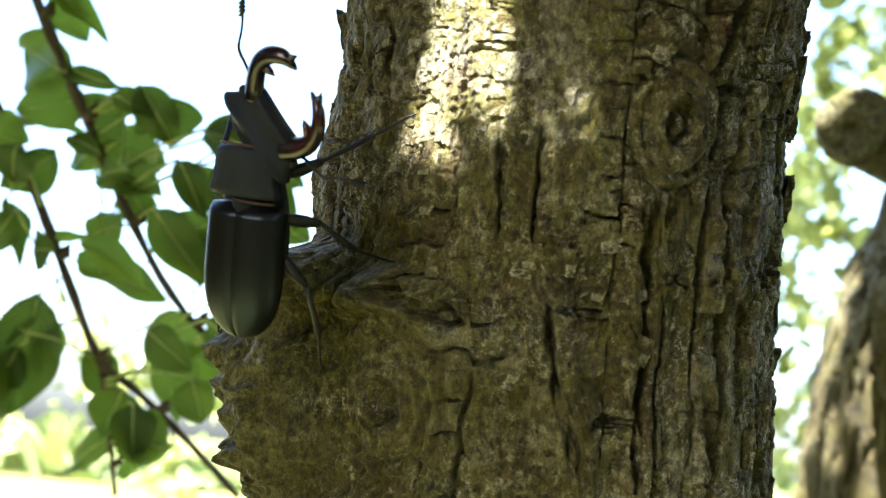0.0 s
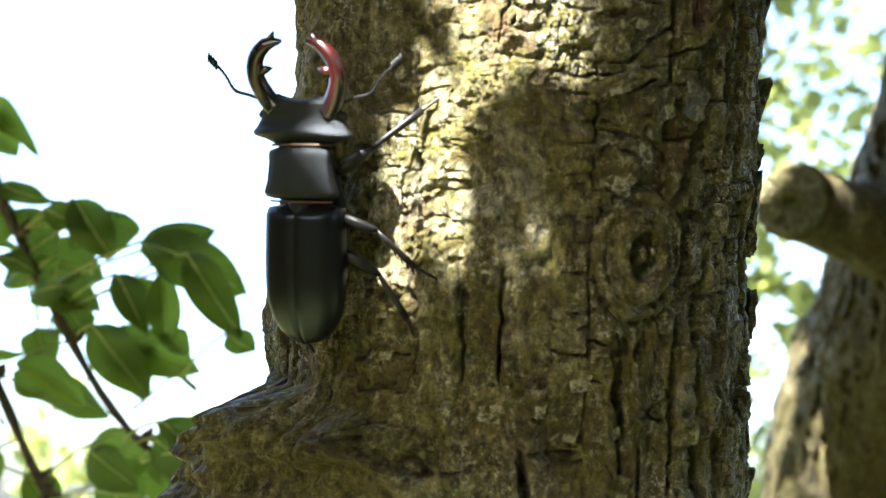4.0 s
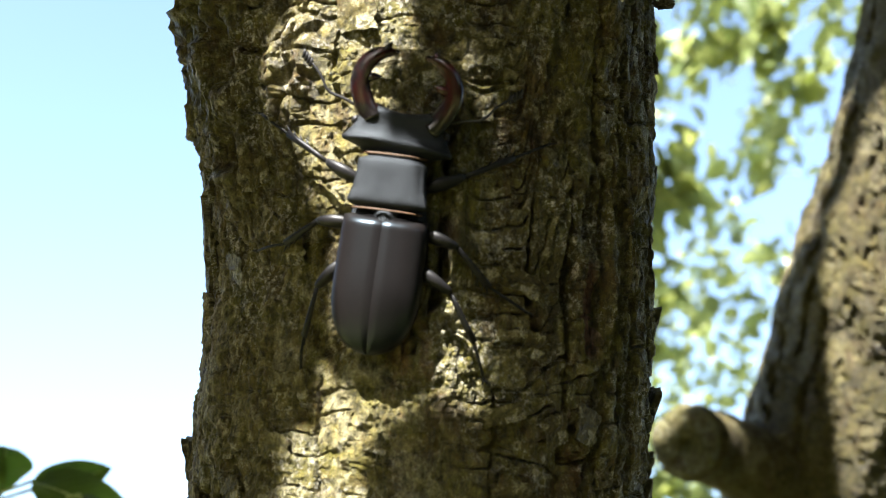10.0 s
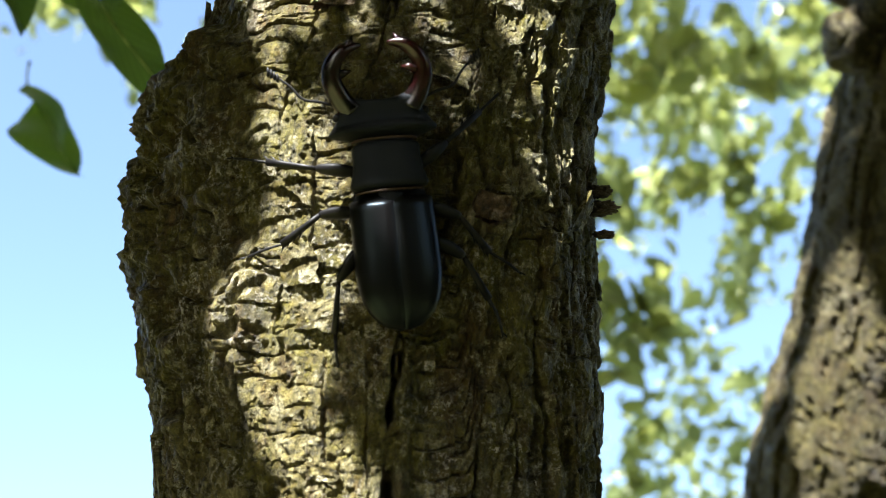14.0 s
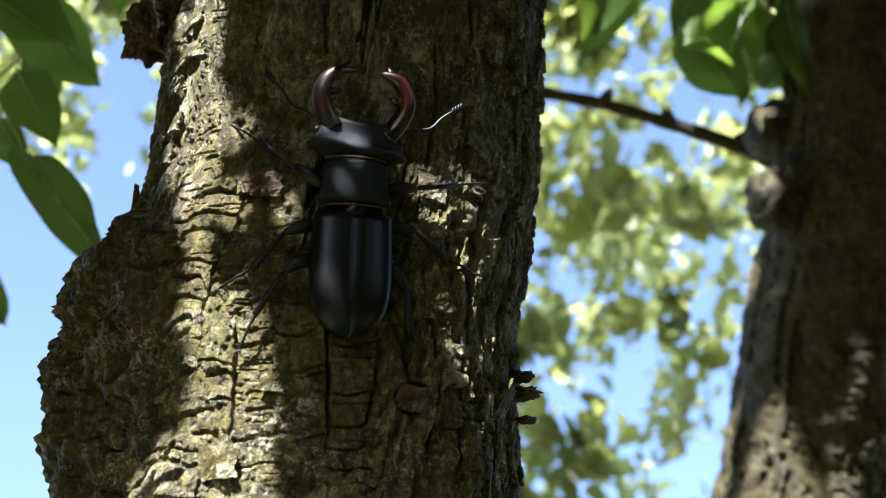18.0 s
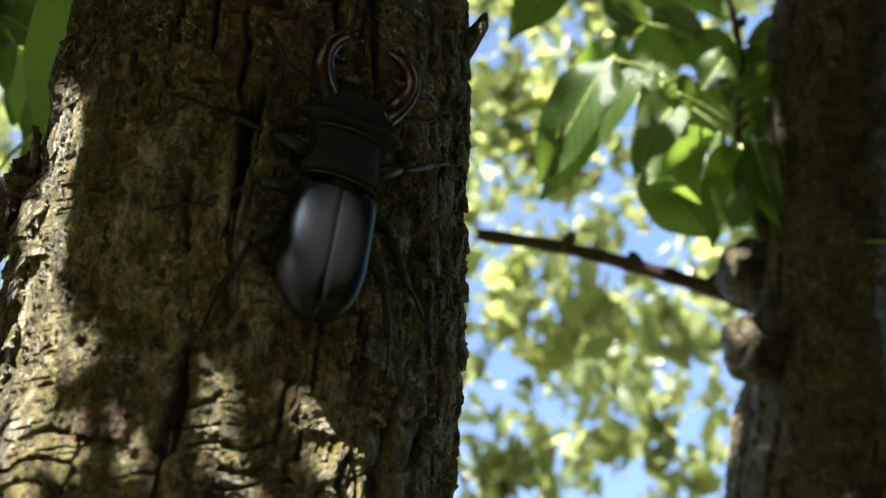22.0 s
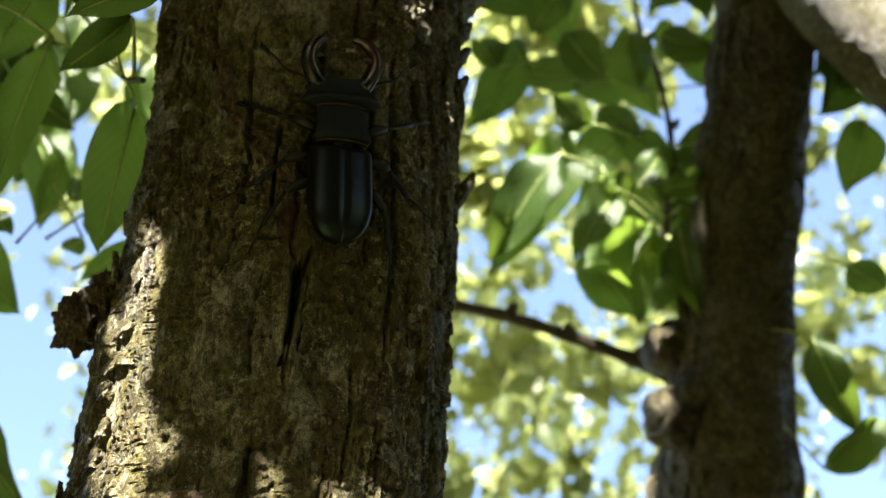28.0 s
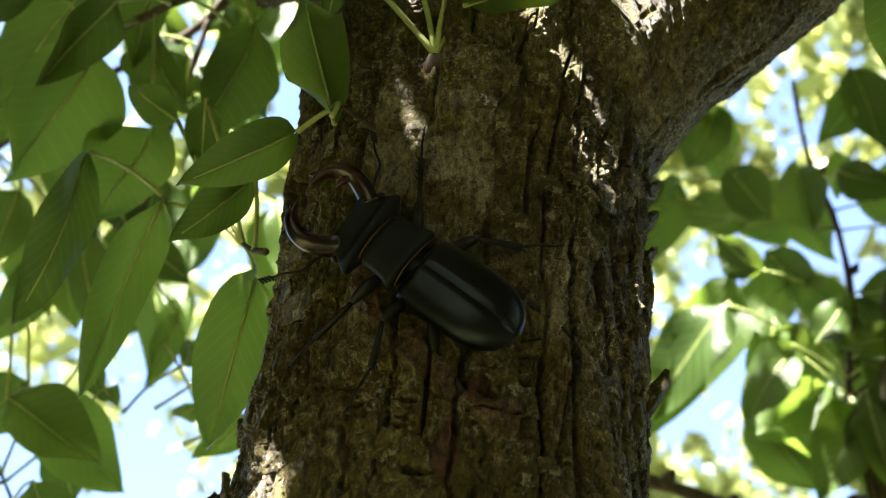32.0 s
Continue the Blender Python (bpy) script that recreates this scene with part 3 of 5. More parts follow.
part("limb", bark_limb("limb", [(0.012, 0.0, 0.285), (0.040, -0.002, 0.322), (0.069, -0.004, 0.350), (0.122, -0.006, 0.400), (0.20, 0.0, 0.47), (0.34, 0.02, 0.60)], [0.040, 0.037, 0.0325, 0.031, 0.030, 0.028], 420, 220, 21, 0.6), BARK, pear_tree, "thick limb leaving the fork")
part("limb", bark_limb("limb", [(0.012, 0.01, 0.29), (0.005, 0.016, 0.34), (-0.012, 0.02, 0.40), (-0.03, 0.03, 0.52), (-0.03, 0.05, 0.75)], [0.034, 0.031, 0.027, 0.025, 0.022], 160, 110, 23), BARK, pear_tree)


def flake_mesh(seed, w, hh, dz=0.006):
    """A thick curled scale of bark, w by hh metres, lying on z = 0."""
    r = random.Random(seed)
    n, m = 11, 9
    top, low = [], []
    ax, ay, tw = r.uniform(0.1, 0.3), r.uniform(-0.2, 0.25), r.uniform(-0.2, 0.2)
    off = Vector((seed, 0, 0))
    for i in range(n):
        for j in range(m):
            u, v = j / (m - 1) - 0.5, i / (n - 1) - 0.5
            ragged = noise.fractal(Vector((u * 5, v * 5, 0)) + off, 1.0, 2.0, 3)
            edge = 1 + 0.22 * ragged
            z = ax * (0.25 - u * u) + ay * v + tw * u * v + 0.10 * noise.fractal(Vector((u * 9, v * 4, 3)) + off, 1.0, 2.0, 3)
            top.append((u * edge * w, v * edge * hh, (z + 0.10) * dz))
            low.append((u * edge * 0.92 * w, v * edge * 0.92 * hh, (z - 0.10) * dz))
    vs = top + low
    f = [tuple(q) for q in grid_faces(n, m)] + [tuple(q[::-1]) for q in grid_faces(n, m, start=n * m)]
    rim = [j for j in range(m)] + [i * m + m - 1 for i in range(1, n)] + [(n - 1) * m + j for j in range(m - 2, -1, -1)] + [i * m for i in range(n - 2, 0, -1)]
    f += [(a, a + n * m, b + n * m, b) for a, b in zip(rim, rim[1:] + rim[:1])]
    me = raw_mesh("bark_scale", vs, np.array(f), False)
    add_attr(me, "plate", np.full(len(vs), r.uniform(0.25, 0.7)))
    add_attr(me, "moss", np.zeros(len(vs)))
    add_attr(me, "raw", np.full(len(vs), 0.0))
    me.materials.append(BARK)
    return me


SCALES = [flake_mesh(40 + i, 0.0028 + 0.0009 * (i % 5), 0.004 + 0.0022 * (i % 4)) for i in range(14)]
RAW_SCALES = [flake_mesh(95 + i, w, hh, 0.005) for i, (w, hh) in enumerate(((0.013, 0.008), (0.008, 0.005)))]
for me in RAW_SCALES:
    me.attributes["raw"].data.foreach_set("value", np.full(len(me.vertices), 0.6, np.float32))
BIG_SCALES = [flake_mesh(80 + i, w, hh, 0.007) for i, (w, hh) in enumerate(((0.012, 0.010), (0.008, 0.012), (0.009, 0.022), (0.010, 0.013), (0.009, 0.006)))]


def trunk_place(deg, z, lift=0.0):
    """A pose on the trunk's bark: x along the bark, y up, z out."""
    a = radians(deg)
    c, r = np.interp(z, AXIS_Z, AXIS_X), np.interp(z, AXIS_Z, AXIS_R) + lift
    out, side = Vector((math.sin(a), -math.cos(a), 0)), Vector((math.cos(a), math.sin(a), 0))
    m = Matrix((side, (0, 0, 1), out)).transposed().to_4x4()
    m.translation = (c + r * math.sin(a), -r * math.cos(a), z)
    return m


SHEETS = [flake_mesh(140 + i, 0.0042 + 0.0011 * (i % 5), 0.0034 + 0.0012 * (i % 4), 0.0042) for i in range(16)]
rs = random.Random(77)
for i in range(290):
    k = rs.random()
    deg = rs.uniform(52, 98) if k < 0.36 else (rs.uniform(-98, -66) if k < 0.56 else rs.uniform(-64, 50))
    z = rs.uniform(-0.15, 0.31)
    if deg < -40 and (z < -0.05 or 0.06 < z < 0.135):
        continue
    ob = new("bark_scale", SCALES[i % len(SCALES)] if k < 0.56 else SHEETS[i % len(SHEETS)])
    ob.parent = trunk
    if k < 0.56:
        ob.matrix_local = trunk_place(deg, z, rs.uniform(-0.0012, 0.0004)) @ pose(0, 0, 0, rs.uniform(-10, 16), rs.uniform(-12, 12), rs.uniform(-20, 20))
    else:
        ob.matrix_local = trunk_place(deg, z, rs.uniform(-0.0002, 0.0005)) @ pose(0, 0, 0, rs.uniform(-12, 5), rs.uniform(-7, 7), rs.uniform(-25, 25))
# single scales that stand off the edges
for deg, z, kind, lean in ((-86, -0.012, 0, 8), (-84, -0.034, 1, 5), (-80, 0.036, 2, 6), (-88, 0.075, 1, 4), (92, 0.0, 3, 10), (90, 0.018, 3, 8), (88, -0.02, 1, 8), (94, -0.045, 0, 8), (90, 0.05, 1, 5), (88, 0.292, 4, 30), (90, 0.284, 4, 30), (89, 0.273, 4, 25), (88, 0.30, 4, 35)):
    ob = new("bark_scale", BIG_SCALES[kind])
    ob.parent = trunk
    ob.matrix_local = trunk_place(deg, z, 0.0006) @ pose(0, 0, 0, lean, 0, rs.uniform(-8, 8))


for deg, z, kind, lean in ((-12, 0.135, 1, -4), (31, 0.0905, 1, 5)):
    ob = new("bark_scale", RAW_SCALES[kind])
    ob.parent = trunk
    ob.matrix_local = trunk_place(deg, z, 0.0012) @ pose(0, 0, 0, lean, 0, rs.uniform(-15, 15))


def burr(name, place, size, seed, mat, parent, label="", raw=0.0, stretch=(1, 1, 1)):
    """A rough lump of bark."""
    bm = bmesh.new()
    bmesh.ops.create_icosphere(bm, subdivisions=5, radius=1.0)
    off = Vector((seed * 3.1, seed, 0))
    for v in bm.verts:
        n = noise.fractal(v.co * 2.2 + off, 1.0, 2.0, 5) + 0.7 * abs(noise.noise(v.co * 5 + off))
        v.co *= 0.8 + 0.34 * n
        v.co = Vector((v.co.x * stretch[0], v.co.y * stretch[1], v.co.z * stretch[2])) * size
    for f in bm.faces:
        f.smooth = True
    me = bpy.data.meshes.new(name)
    bm.to_mesh(me)
    bm.free()
    n = len(me.vertices)
    add_attr(me, "plate", np.full(n, 0.25))
    add_attr(me, "moss", np.zeros(n))
    add_attr(me, "raw", np.full(n, raw))
    ob = part(name, me, mat, parent, label)
    ob.location = place
    return ob


burr("burr", (-0.040, -0.004, 0.193), 0.0085, 2, BARK, pear_tree, "reddish rough burr on the edge of the trunk", 0.55, (0.85, 0.8, 1.05))
burr("burr", (-0.0365, 0.0, 0.366), 0.014, 8, BARK, pear_tree, "dark dead stump of a spur", 0.25, (1.1, 0.8, 0.8))
burr("burr", (-0.033, -0.006, 0.201), 0.006, 5, BARK, pear_tree, "", 0.4)
spur = part("spur", tube_mesh("spur", [(0.060, -0.004, 0.229), (0.064, -0.005, 0.234), (0.0675, -0.006, 0.2385), (0.0685, -0.006, 0.2415)], [0.0032, 0.0026, 0.0018, 0.0007], 8), None, pear_tree, "small dead spur")
spur.data.materials.append(BARK)
for nm in ("plate", "moss", "raw"):
    add_attr(spur.data, nm, np.full(len(spur.data.vertices), 0.35 if nm == "plate" else 0.0))
for i, (zz, w) in enumerate(((0.1015, 0.0042), (0.0975, 0.0050), (0.0915, 0.0030))):
    burr("bracket_fungus", (0.0525 + 0.0006 * i, -0.010, zz), w, 11 + i, TWIG, pear_tree, "tiny black bracket fungus", 0.0, (0.9, 0.9, 0.35))


# ---- the stem behind ----
stem = empty("young_tree", TREE, "second pear tree stem with knobs and a sawn stub, shade in its bark colour", "tree")
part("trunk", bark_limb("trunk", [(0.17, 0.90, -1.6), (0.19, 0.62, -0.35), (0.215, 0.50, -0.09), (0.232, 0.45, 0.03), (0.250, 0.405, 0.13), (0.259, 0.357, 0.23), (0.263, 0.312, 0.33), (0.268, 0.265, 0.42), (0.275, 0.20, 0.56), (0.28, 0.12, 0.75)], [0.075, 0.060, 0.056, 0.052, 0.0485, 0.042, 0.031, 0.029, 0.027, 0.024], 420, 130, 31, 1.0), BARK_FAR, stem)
for q, rr in (((0.226, 0.330, 0.305), 0.0165), ((0.224, 0.328, 0.263), 0.0175), ((0.214, 0.322, 0.266), 0.010), ((0.231, 0.318, 0.272), 0.0105)):
    bm = bmesh.new()
    bmesh.ops.create_icosphere(bm, subdivisions=4, radius=rr)
    for v in bm.verts:
        n = noise.fractal(v.co * 90 + Vector(q) * 40, 1.0, 2.0, 3)
        v.co *= 1 + 0.22 * n
    for f in bm.faces:
        f.smooth = True
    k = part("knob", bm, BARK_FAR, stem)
    k.location = q

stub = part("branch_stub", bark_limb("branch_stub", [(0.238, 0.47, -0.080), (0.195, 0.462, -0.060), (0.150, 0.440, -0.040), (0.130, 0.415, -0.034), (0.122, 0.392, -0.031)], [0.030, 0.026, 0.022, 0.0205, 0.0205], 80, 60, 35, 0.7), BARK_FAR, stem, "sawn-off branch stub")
# its cut end: a grey disc of weathered wood with a dark pith and drying cracks
face_way = Vector((-0.008, -0.023, 0.003)).normalized()
face_side = face_way.cross(Vector((0, 0, 1))).normalized()
face_up = face_side.cross(face_way)
disc, n_ring, n_spoke = [], 16, 64
for i in range(n_ring):
    for j in range(n_spoke):
        q, a = 0.0195 * (i + 0.2) / n_ring, 2 * math.pi * j / n_spoke
        split = 0.0022 * max(math.exp(-((a - c) / 0.05) ** 2) for c in (0.7, 2.4, 3.3, 5.2)) * (i / n_ring)
        deep = 0.0008 * math.sin(q * 5200) * 0.5 - 0.003 * math.exp(-(q / 0.0028) ** 2) - split - 0.0016 * (i == n_ring - 1)
        disc.append(Vector((0.122, 0.392, -0.031)) + face_way * (0.0075 + deep) + (face_side * math.cos(a) + face_up * math.sin(a)) * q * (1 + 0.05 * math.sin(3 * a + 1)))
cut = raw_mesh("cut_face", disc, grid_faces(n_ring, n_spoke, True), False)
for nm, value in (("plate", 0.6), ("moss", 0.0), ("raw", 0.0)):
    add_attr(cut, nm, np.full(len(disc), value))
part("cut_face", cut, BARK_GREY, stub, "weathered grey cut end")

# ---- the beetle ----
def shell(name, rows, cols, fn, arc):
    """A curved shell: fn(s, a) gives a place for s along 0..1 and the angle a in arc."""
    verts = [fn(i / (rows - 1), arc[0] + (arc[1] - arc[0]) * j / (cols - 1)) for i in range(rows) for j in range(cols)]
    return raw_mesh(name, verts, grid_faces(rows, cols))


def build_beetle():
    mm = 0.001
    beetle = empty("stag_beetle", Matrix(), "male stag beetle, dark brown wing cases, red antlers, climbing bark", "beetle")

    def wing(side):
        def fn(s, a):
            w = 8.0 * min(1.0, (s / 0.035 + 0.35) ** 0.5 if s < 0.025 else 1.0) * (1 + 0.03 * math.sin(s * 3.1)) * (1 - max(0, (s - 0.45) / 0.55) ** 3.0 * 0.99) ** 0.5
            hgt = 5.2 * (1 - max(0, (s - 0.3) / 0.7) ** 3 * 0.93) ** 0.6 * min(1, 0.55 + s * 6)
            xx = w * math.sin(a) ** 0.82 if a > 0 else 0
            zz = hgt * max(0.0, math.cos(a)) ** 0.7 if a < math.pi / 2 else -1.6 * (a - math.pi / 2)
            ridge = 0.10 * math.exp(-((a - 0.12) / 0.08) ** 2) - 0.28 * math.exp(-(a / 0.05) ** 2)
            return (side * (xx + 0.015) * mm, (-0.9 - 25.8 * s) * mm, (zz + ridge - 1.6) * mm)
        return shell("wing_case", 44, 26, fn, (0.0, math.pi / 2 + 0.5))

    part("wing_case", wing(1), ELYTRA, beetle)
    part("wing_case", wing(-1), ELYTRA, beetle)

    def blob(name, rows, cols, fn, mat, label="", parent=None):
        me = shell(name, rows, cols, fn, (0, 2 * math.pi))
        return part(name, me, mat, parent or beetle, label)

    def belly(s, a):
        w = 8.0 * math.sin(min(1, s * 1.02) * math.pi) ** 0.35 if 0 < s < 1 else 0.0
        return (w * math.cos(a) * mm, (8 - 32.5 * s) * mm, (-3.0 + 2.3 * (w / 8.0) * math.sin(a)) * mm)

    blob("abdomen", 20, 24, belly, CHITIN)

    def pron(s, a):
        y = 0.2 + 9.2 * s
        w = float(np.interp(s, [0, 0.05, 0.12, 0.35, 0.7, 0.92, 1.0], [6.6, 7.5, 7.6, 6.9, 6.5, 6.6, 5.8]))
        ends = (1 - abs(2 * s - 1) ** 9) ** 0.5 if 0 < s < 1 else 0
        c, d = math.cos(a), math.sin(a)
        rim = 0.35 * math.exp(-((abs(c) - 0.93) / 0.05) ** 2) * (d > 0)
        groove = -0.35 * math.exp(-(c / 0.07) ** 2) * (d > 0) * math.sin(s * math.pi)
        y += 0.7 * (1 - c * c) * (1 if s > 0.5 else -0.4) * abs(2 * s - 1)
        return (w * math.copysign(abs(c) ** 0.72, c) * (0.93 + 0.07 * ends) * mm, y * mm, (0.6 + (2.9 if d > 0 else 3.0) * ends * math.copysign(abs(d) ** 0.85, d) + rim + groove) * mm)

    blob("pronotum", 26, 48, pron, CHITIN, "matt black thorax shield")
    fr = []
    for k in range(25):
        a = math.pi * k / 24
        fr.append((6.2 * math.cos(a) * mm, 9.95 * mm, (0.5 + 2.6 * math.sin(a)) * mm))
    part("fringe", tube_mesh("fringe", fr, [0.00024] * 25, 6), FRINGE, beetle, "amber hair fringe behind the head")
    fr = [(q[0] * 1.05, -0.3 * mm, q[2] + 0.0001) for q in fr]
    part("fringe", tube_mesh("fringe", fr, [0.0002] * 25, 6), FRINGE, beetle)

    plate = raw_mesh("scutellum", [((-2.6 + 5.2 * i / 8) * (1 - (j / 6) ** 1.6) * mm, (0.0 - 3.6 * j / 6) * mm, (2.75 - 0.10 * (i - 4) ** 2 * (1 - j / 6) - 0.5 * max(0, 1 - j)) * mm) for j in range(7) for i in range(9)], grid_faces(7, 9))
    part("scutellum", plate, CHITIN, beetle, "small triangular shield between the wing cases")

    # head: its own space starts at the neck
    head = None

    def skull(s, a):
        y = -1.0 + 9.6 * s
        w = float(np.interp(s, [0, 0.08, 0.17, 0.24, 0.30, 0.40, 0.55, 0.75, 0.86, 0.93, 1.0], [4.9, 5.8, 7.8, 10.3, 10.6, 9.8, 8.8, 8.0, 8.9, 8.3, 5.8]))
        ends = (1 - abs(2 * s - 1) ** 9) ** 0.5 if 0 < s < 1 else 0
        c, d = math.cos(a), math.sin(a)
        crest = 1.3 * math.exp(-((s - 0.36 + 0.08 * abs(c)) / 0.09) ** 2) * math.exp(-((abs(c) - 0.55) / 0.42) ** 2) - 1.1 * math.exp(-((s - 0.12) / 0.10) ** 2)
        brow = 0.6 * math.exp(-((s - 0.9) / 0.07) ** 2) * math.exp(-((abs(c) - 0.75) / 0.2) ** 2)
        dip = -0.6 * math.exp(-((s - 0.66) / 0.22) ** 2) * math.exp(-(c / 0.55) ** 2)
        y += 1.0 * (abs(c) ** 2) * max(0, s - 0.6) - 0.6 * (1 - abs(c)) * max(0, s - 0.8) * 5
        z = 0.3 + ((2.3 + crest + brow + dip) if d > 0 else 2.8) * ends * math.copysign(abs(d) ** 0.8, d)
        return (w * math.copysign(abs(c) ** 0.75, c) * (0.9 + 0.1 * ends) * mm, y * mm, z * mm)

    head = blob("head", 30, 56, skull, CHITIN, "broad matt black head")
    head.location = (0, 10.2 * mm, 0)
    for sd in (1, -1):
        horn = spline([(sd * 5.6, 6.0, 0.4), (sd * 7.5, 8.6, 1.1), (sd * 8.8, 12.0, 2.2), (sd * 8.2, 15.2, 3.0), (sd * 5.9, 17.6, 3.4), (sd * 2.5, 18.4, 3.2)], 26) * mm
        rad = np.interp(np.linspace(0, 1, 26), [0, 0.12, 0.5, 0.8, 1], [2.7, 2.35, 2.0, 1.5, 0.35]) * mm
        part("antler", tube_mesh("antler", horn, rad, 14, 0.75), HORN, head, "curved dark red antler jaw")
        part("tooth", tube_mesh("tooth", np.array([(sd * 7.8, 12.8, 2.6), (sd * 6.0, 13.4, 2.7), (sd * 4.8, 13.6, 2.6)]) * mm, [0.0011, 0.0007, 0.0001], 8), HORN, head)
        part("tooth", tube_mesh("tooth", np.array([(sd * 5.6, 17.4, 3.3), (sd * 4.5, 19.0, 3.4), (sd * 4.0, 20.2, 3.4)]) * mm, [0.0010, 0.0007, 0.0001], 8), HORN, head)
        part("eye", tube_mesh("eye", np.array([(sd * 8.2, 5.0, 0.2), (sd * 8.9, 5.4, 0.2), (sd * 9.2, 5.6, 0.2)]) * mm, [0.0010, 0.0009, 0.0003], 10), LEG, head)
        ant = spline([(sd * 8.0, 7.4, 0.0), (sd * 11.5, 8.6, 0.6), (sd * 14.6, 9.4, 0.8), (sd * 16.6, 12.0, 0.8), (sd * 19.0, 14.2, 0.6)], 14) * mm
        part("antenna", tube_mesh("antenna", ant, [0.00032] * 8 + [0.00026] * 6, 6), LEG, head)
        for k in range(4):
            p = ant[-1] + np.array([sd * 0.55 * k * mm, (0.45 * k - 1.0) * mm, 0])
            part("antenna_plate", tube_mesh("antenna_plate", [p, p + np.array([-sd * 0.15, 1.1, 0.1]) * mm, p + np.array([-sd * 0.1, 1.8, 0.1]) * mm], [0.00028, 0.00034, 0.00012], 6), LEG, head)

    legs = []
    #        hip, knee, ankle, claw, all in mm from the hip
    plan = (((6.0, 5.0, -2.2), (7.0, 3.2, 1.2), (17.0, 8.5, -0.6), (24.5, 12.5, -3.0)),
            ((6.4, -3.0, -2.4), (7.2, -1.0, 1.2), (15.0, -6.5, -1.2), (23.0, -9.0, -3.6)),
            ((6.0, -9.5, -2.4), (6.6, -5.0, 0.8), (10.8, -14.0, -1.6), (12.6, -21.0, -3.4)))
    for sd in (1, -1):
        for hip, knee, ankle, claw in plan:
            sx = np.array([sd, 1, 1])
            k, a, c = (np.array(q) * sx * mm for q in (knee, ankle, claw))
            leg = part("leg", tube_mesh("leg", spline([(0, 0, 0), k * 0.5 + np.array([0, 0, 0.0008]), k], 8), [0.0009, 0.0012, 0.0014, 0.0015, 0.0014, 0.0012, 0.0010, 0.0007], 10, 0.7), LEG, beetle)
            leg.location = np.array(hip) * sx * mm
            part("shin", tube_mesh("shin", [k, k + (a - k) * 0.3, k + (a - k) * 0.7, a], [0.0005, 0.00062, 0.00078, 0.00085], 8, 0.7), LEG, leg)
            for q in (0.45, 0.62, 0.78, 0.93):
                p = k + (a - k) * q
                o = np.array([0, 1.0, 0.2]) * mm * (1 if hip[1] > 0 else -1)
                part("spine", tube_mesh("spine", [p, p + o * 0.8 + (a - k) * 0.05, p + o * 1.5 + (a - k) * 0.10], [0.0004, 0.00022, 0.00004], 5), LEG, leg)
            foot = spline([a, a + (c - a) * 0.5 + np.array([0, 0, 0.0006]), c], 11)
            part("foot", tube_mesh("foot", foot, [0.00034, 0.00026] * 5 + [0.0003], 6), LEG, leg)
            for e in (0.9, -0.9):
                part("claw", tube_mesh("claw", [c, c + (c - a) * 0.12 + np.array([e * 0.5, 0, 0.2]) * mm, c + (c - a) * 0.18 + np.array([e * 0.9, 0, -0.5]) * mm], [0.00024, 0.00018, 0.00003], 5), LEG, leg)
            legs.append((leg, sd, hip, tuple(c)))
    return beetle, head, legs


beetle, beetle_head, beetle_legs = build_beetle()

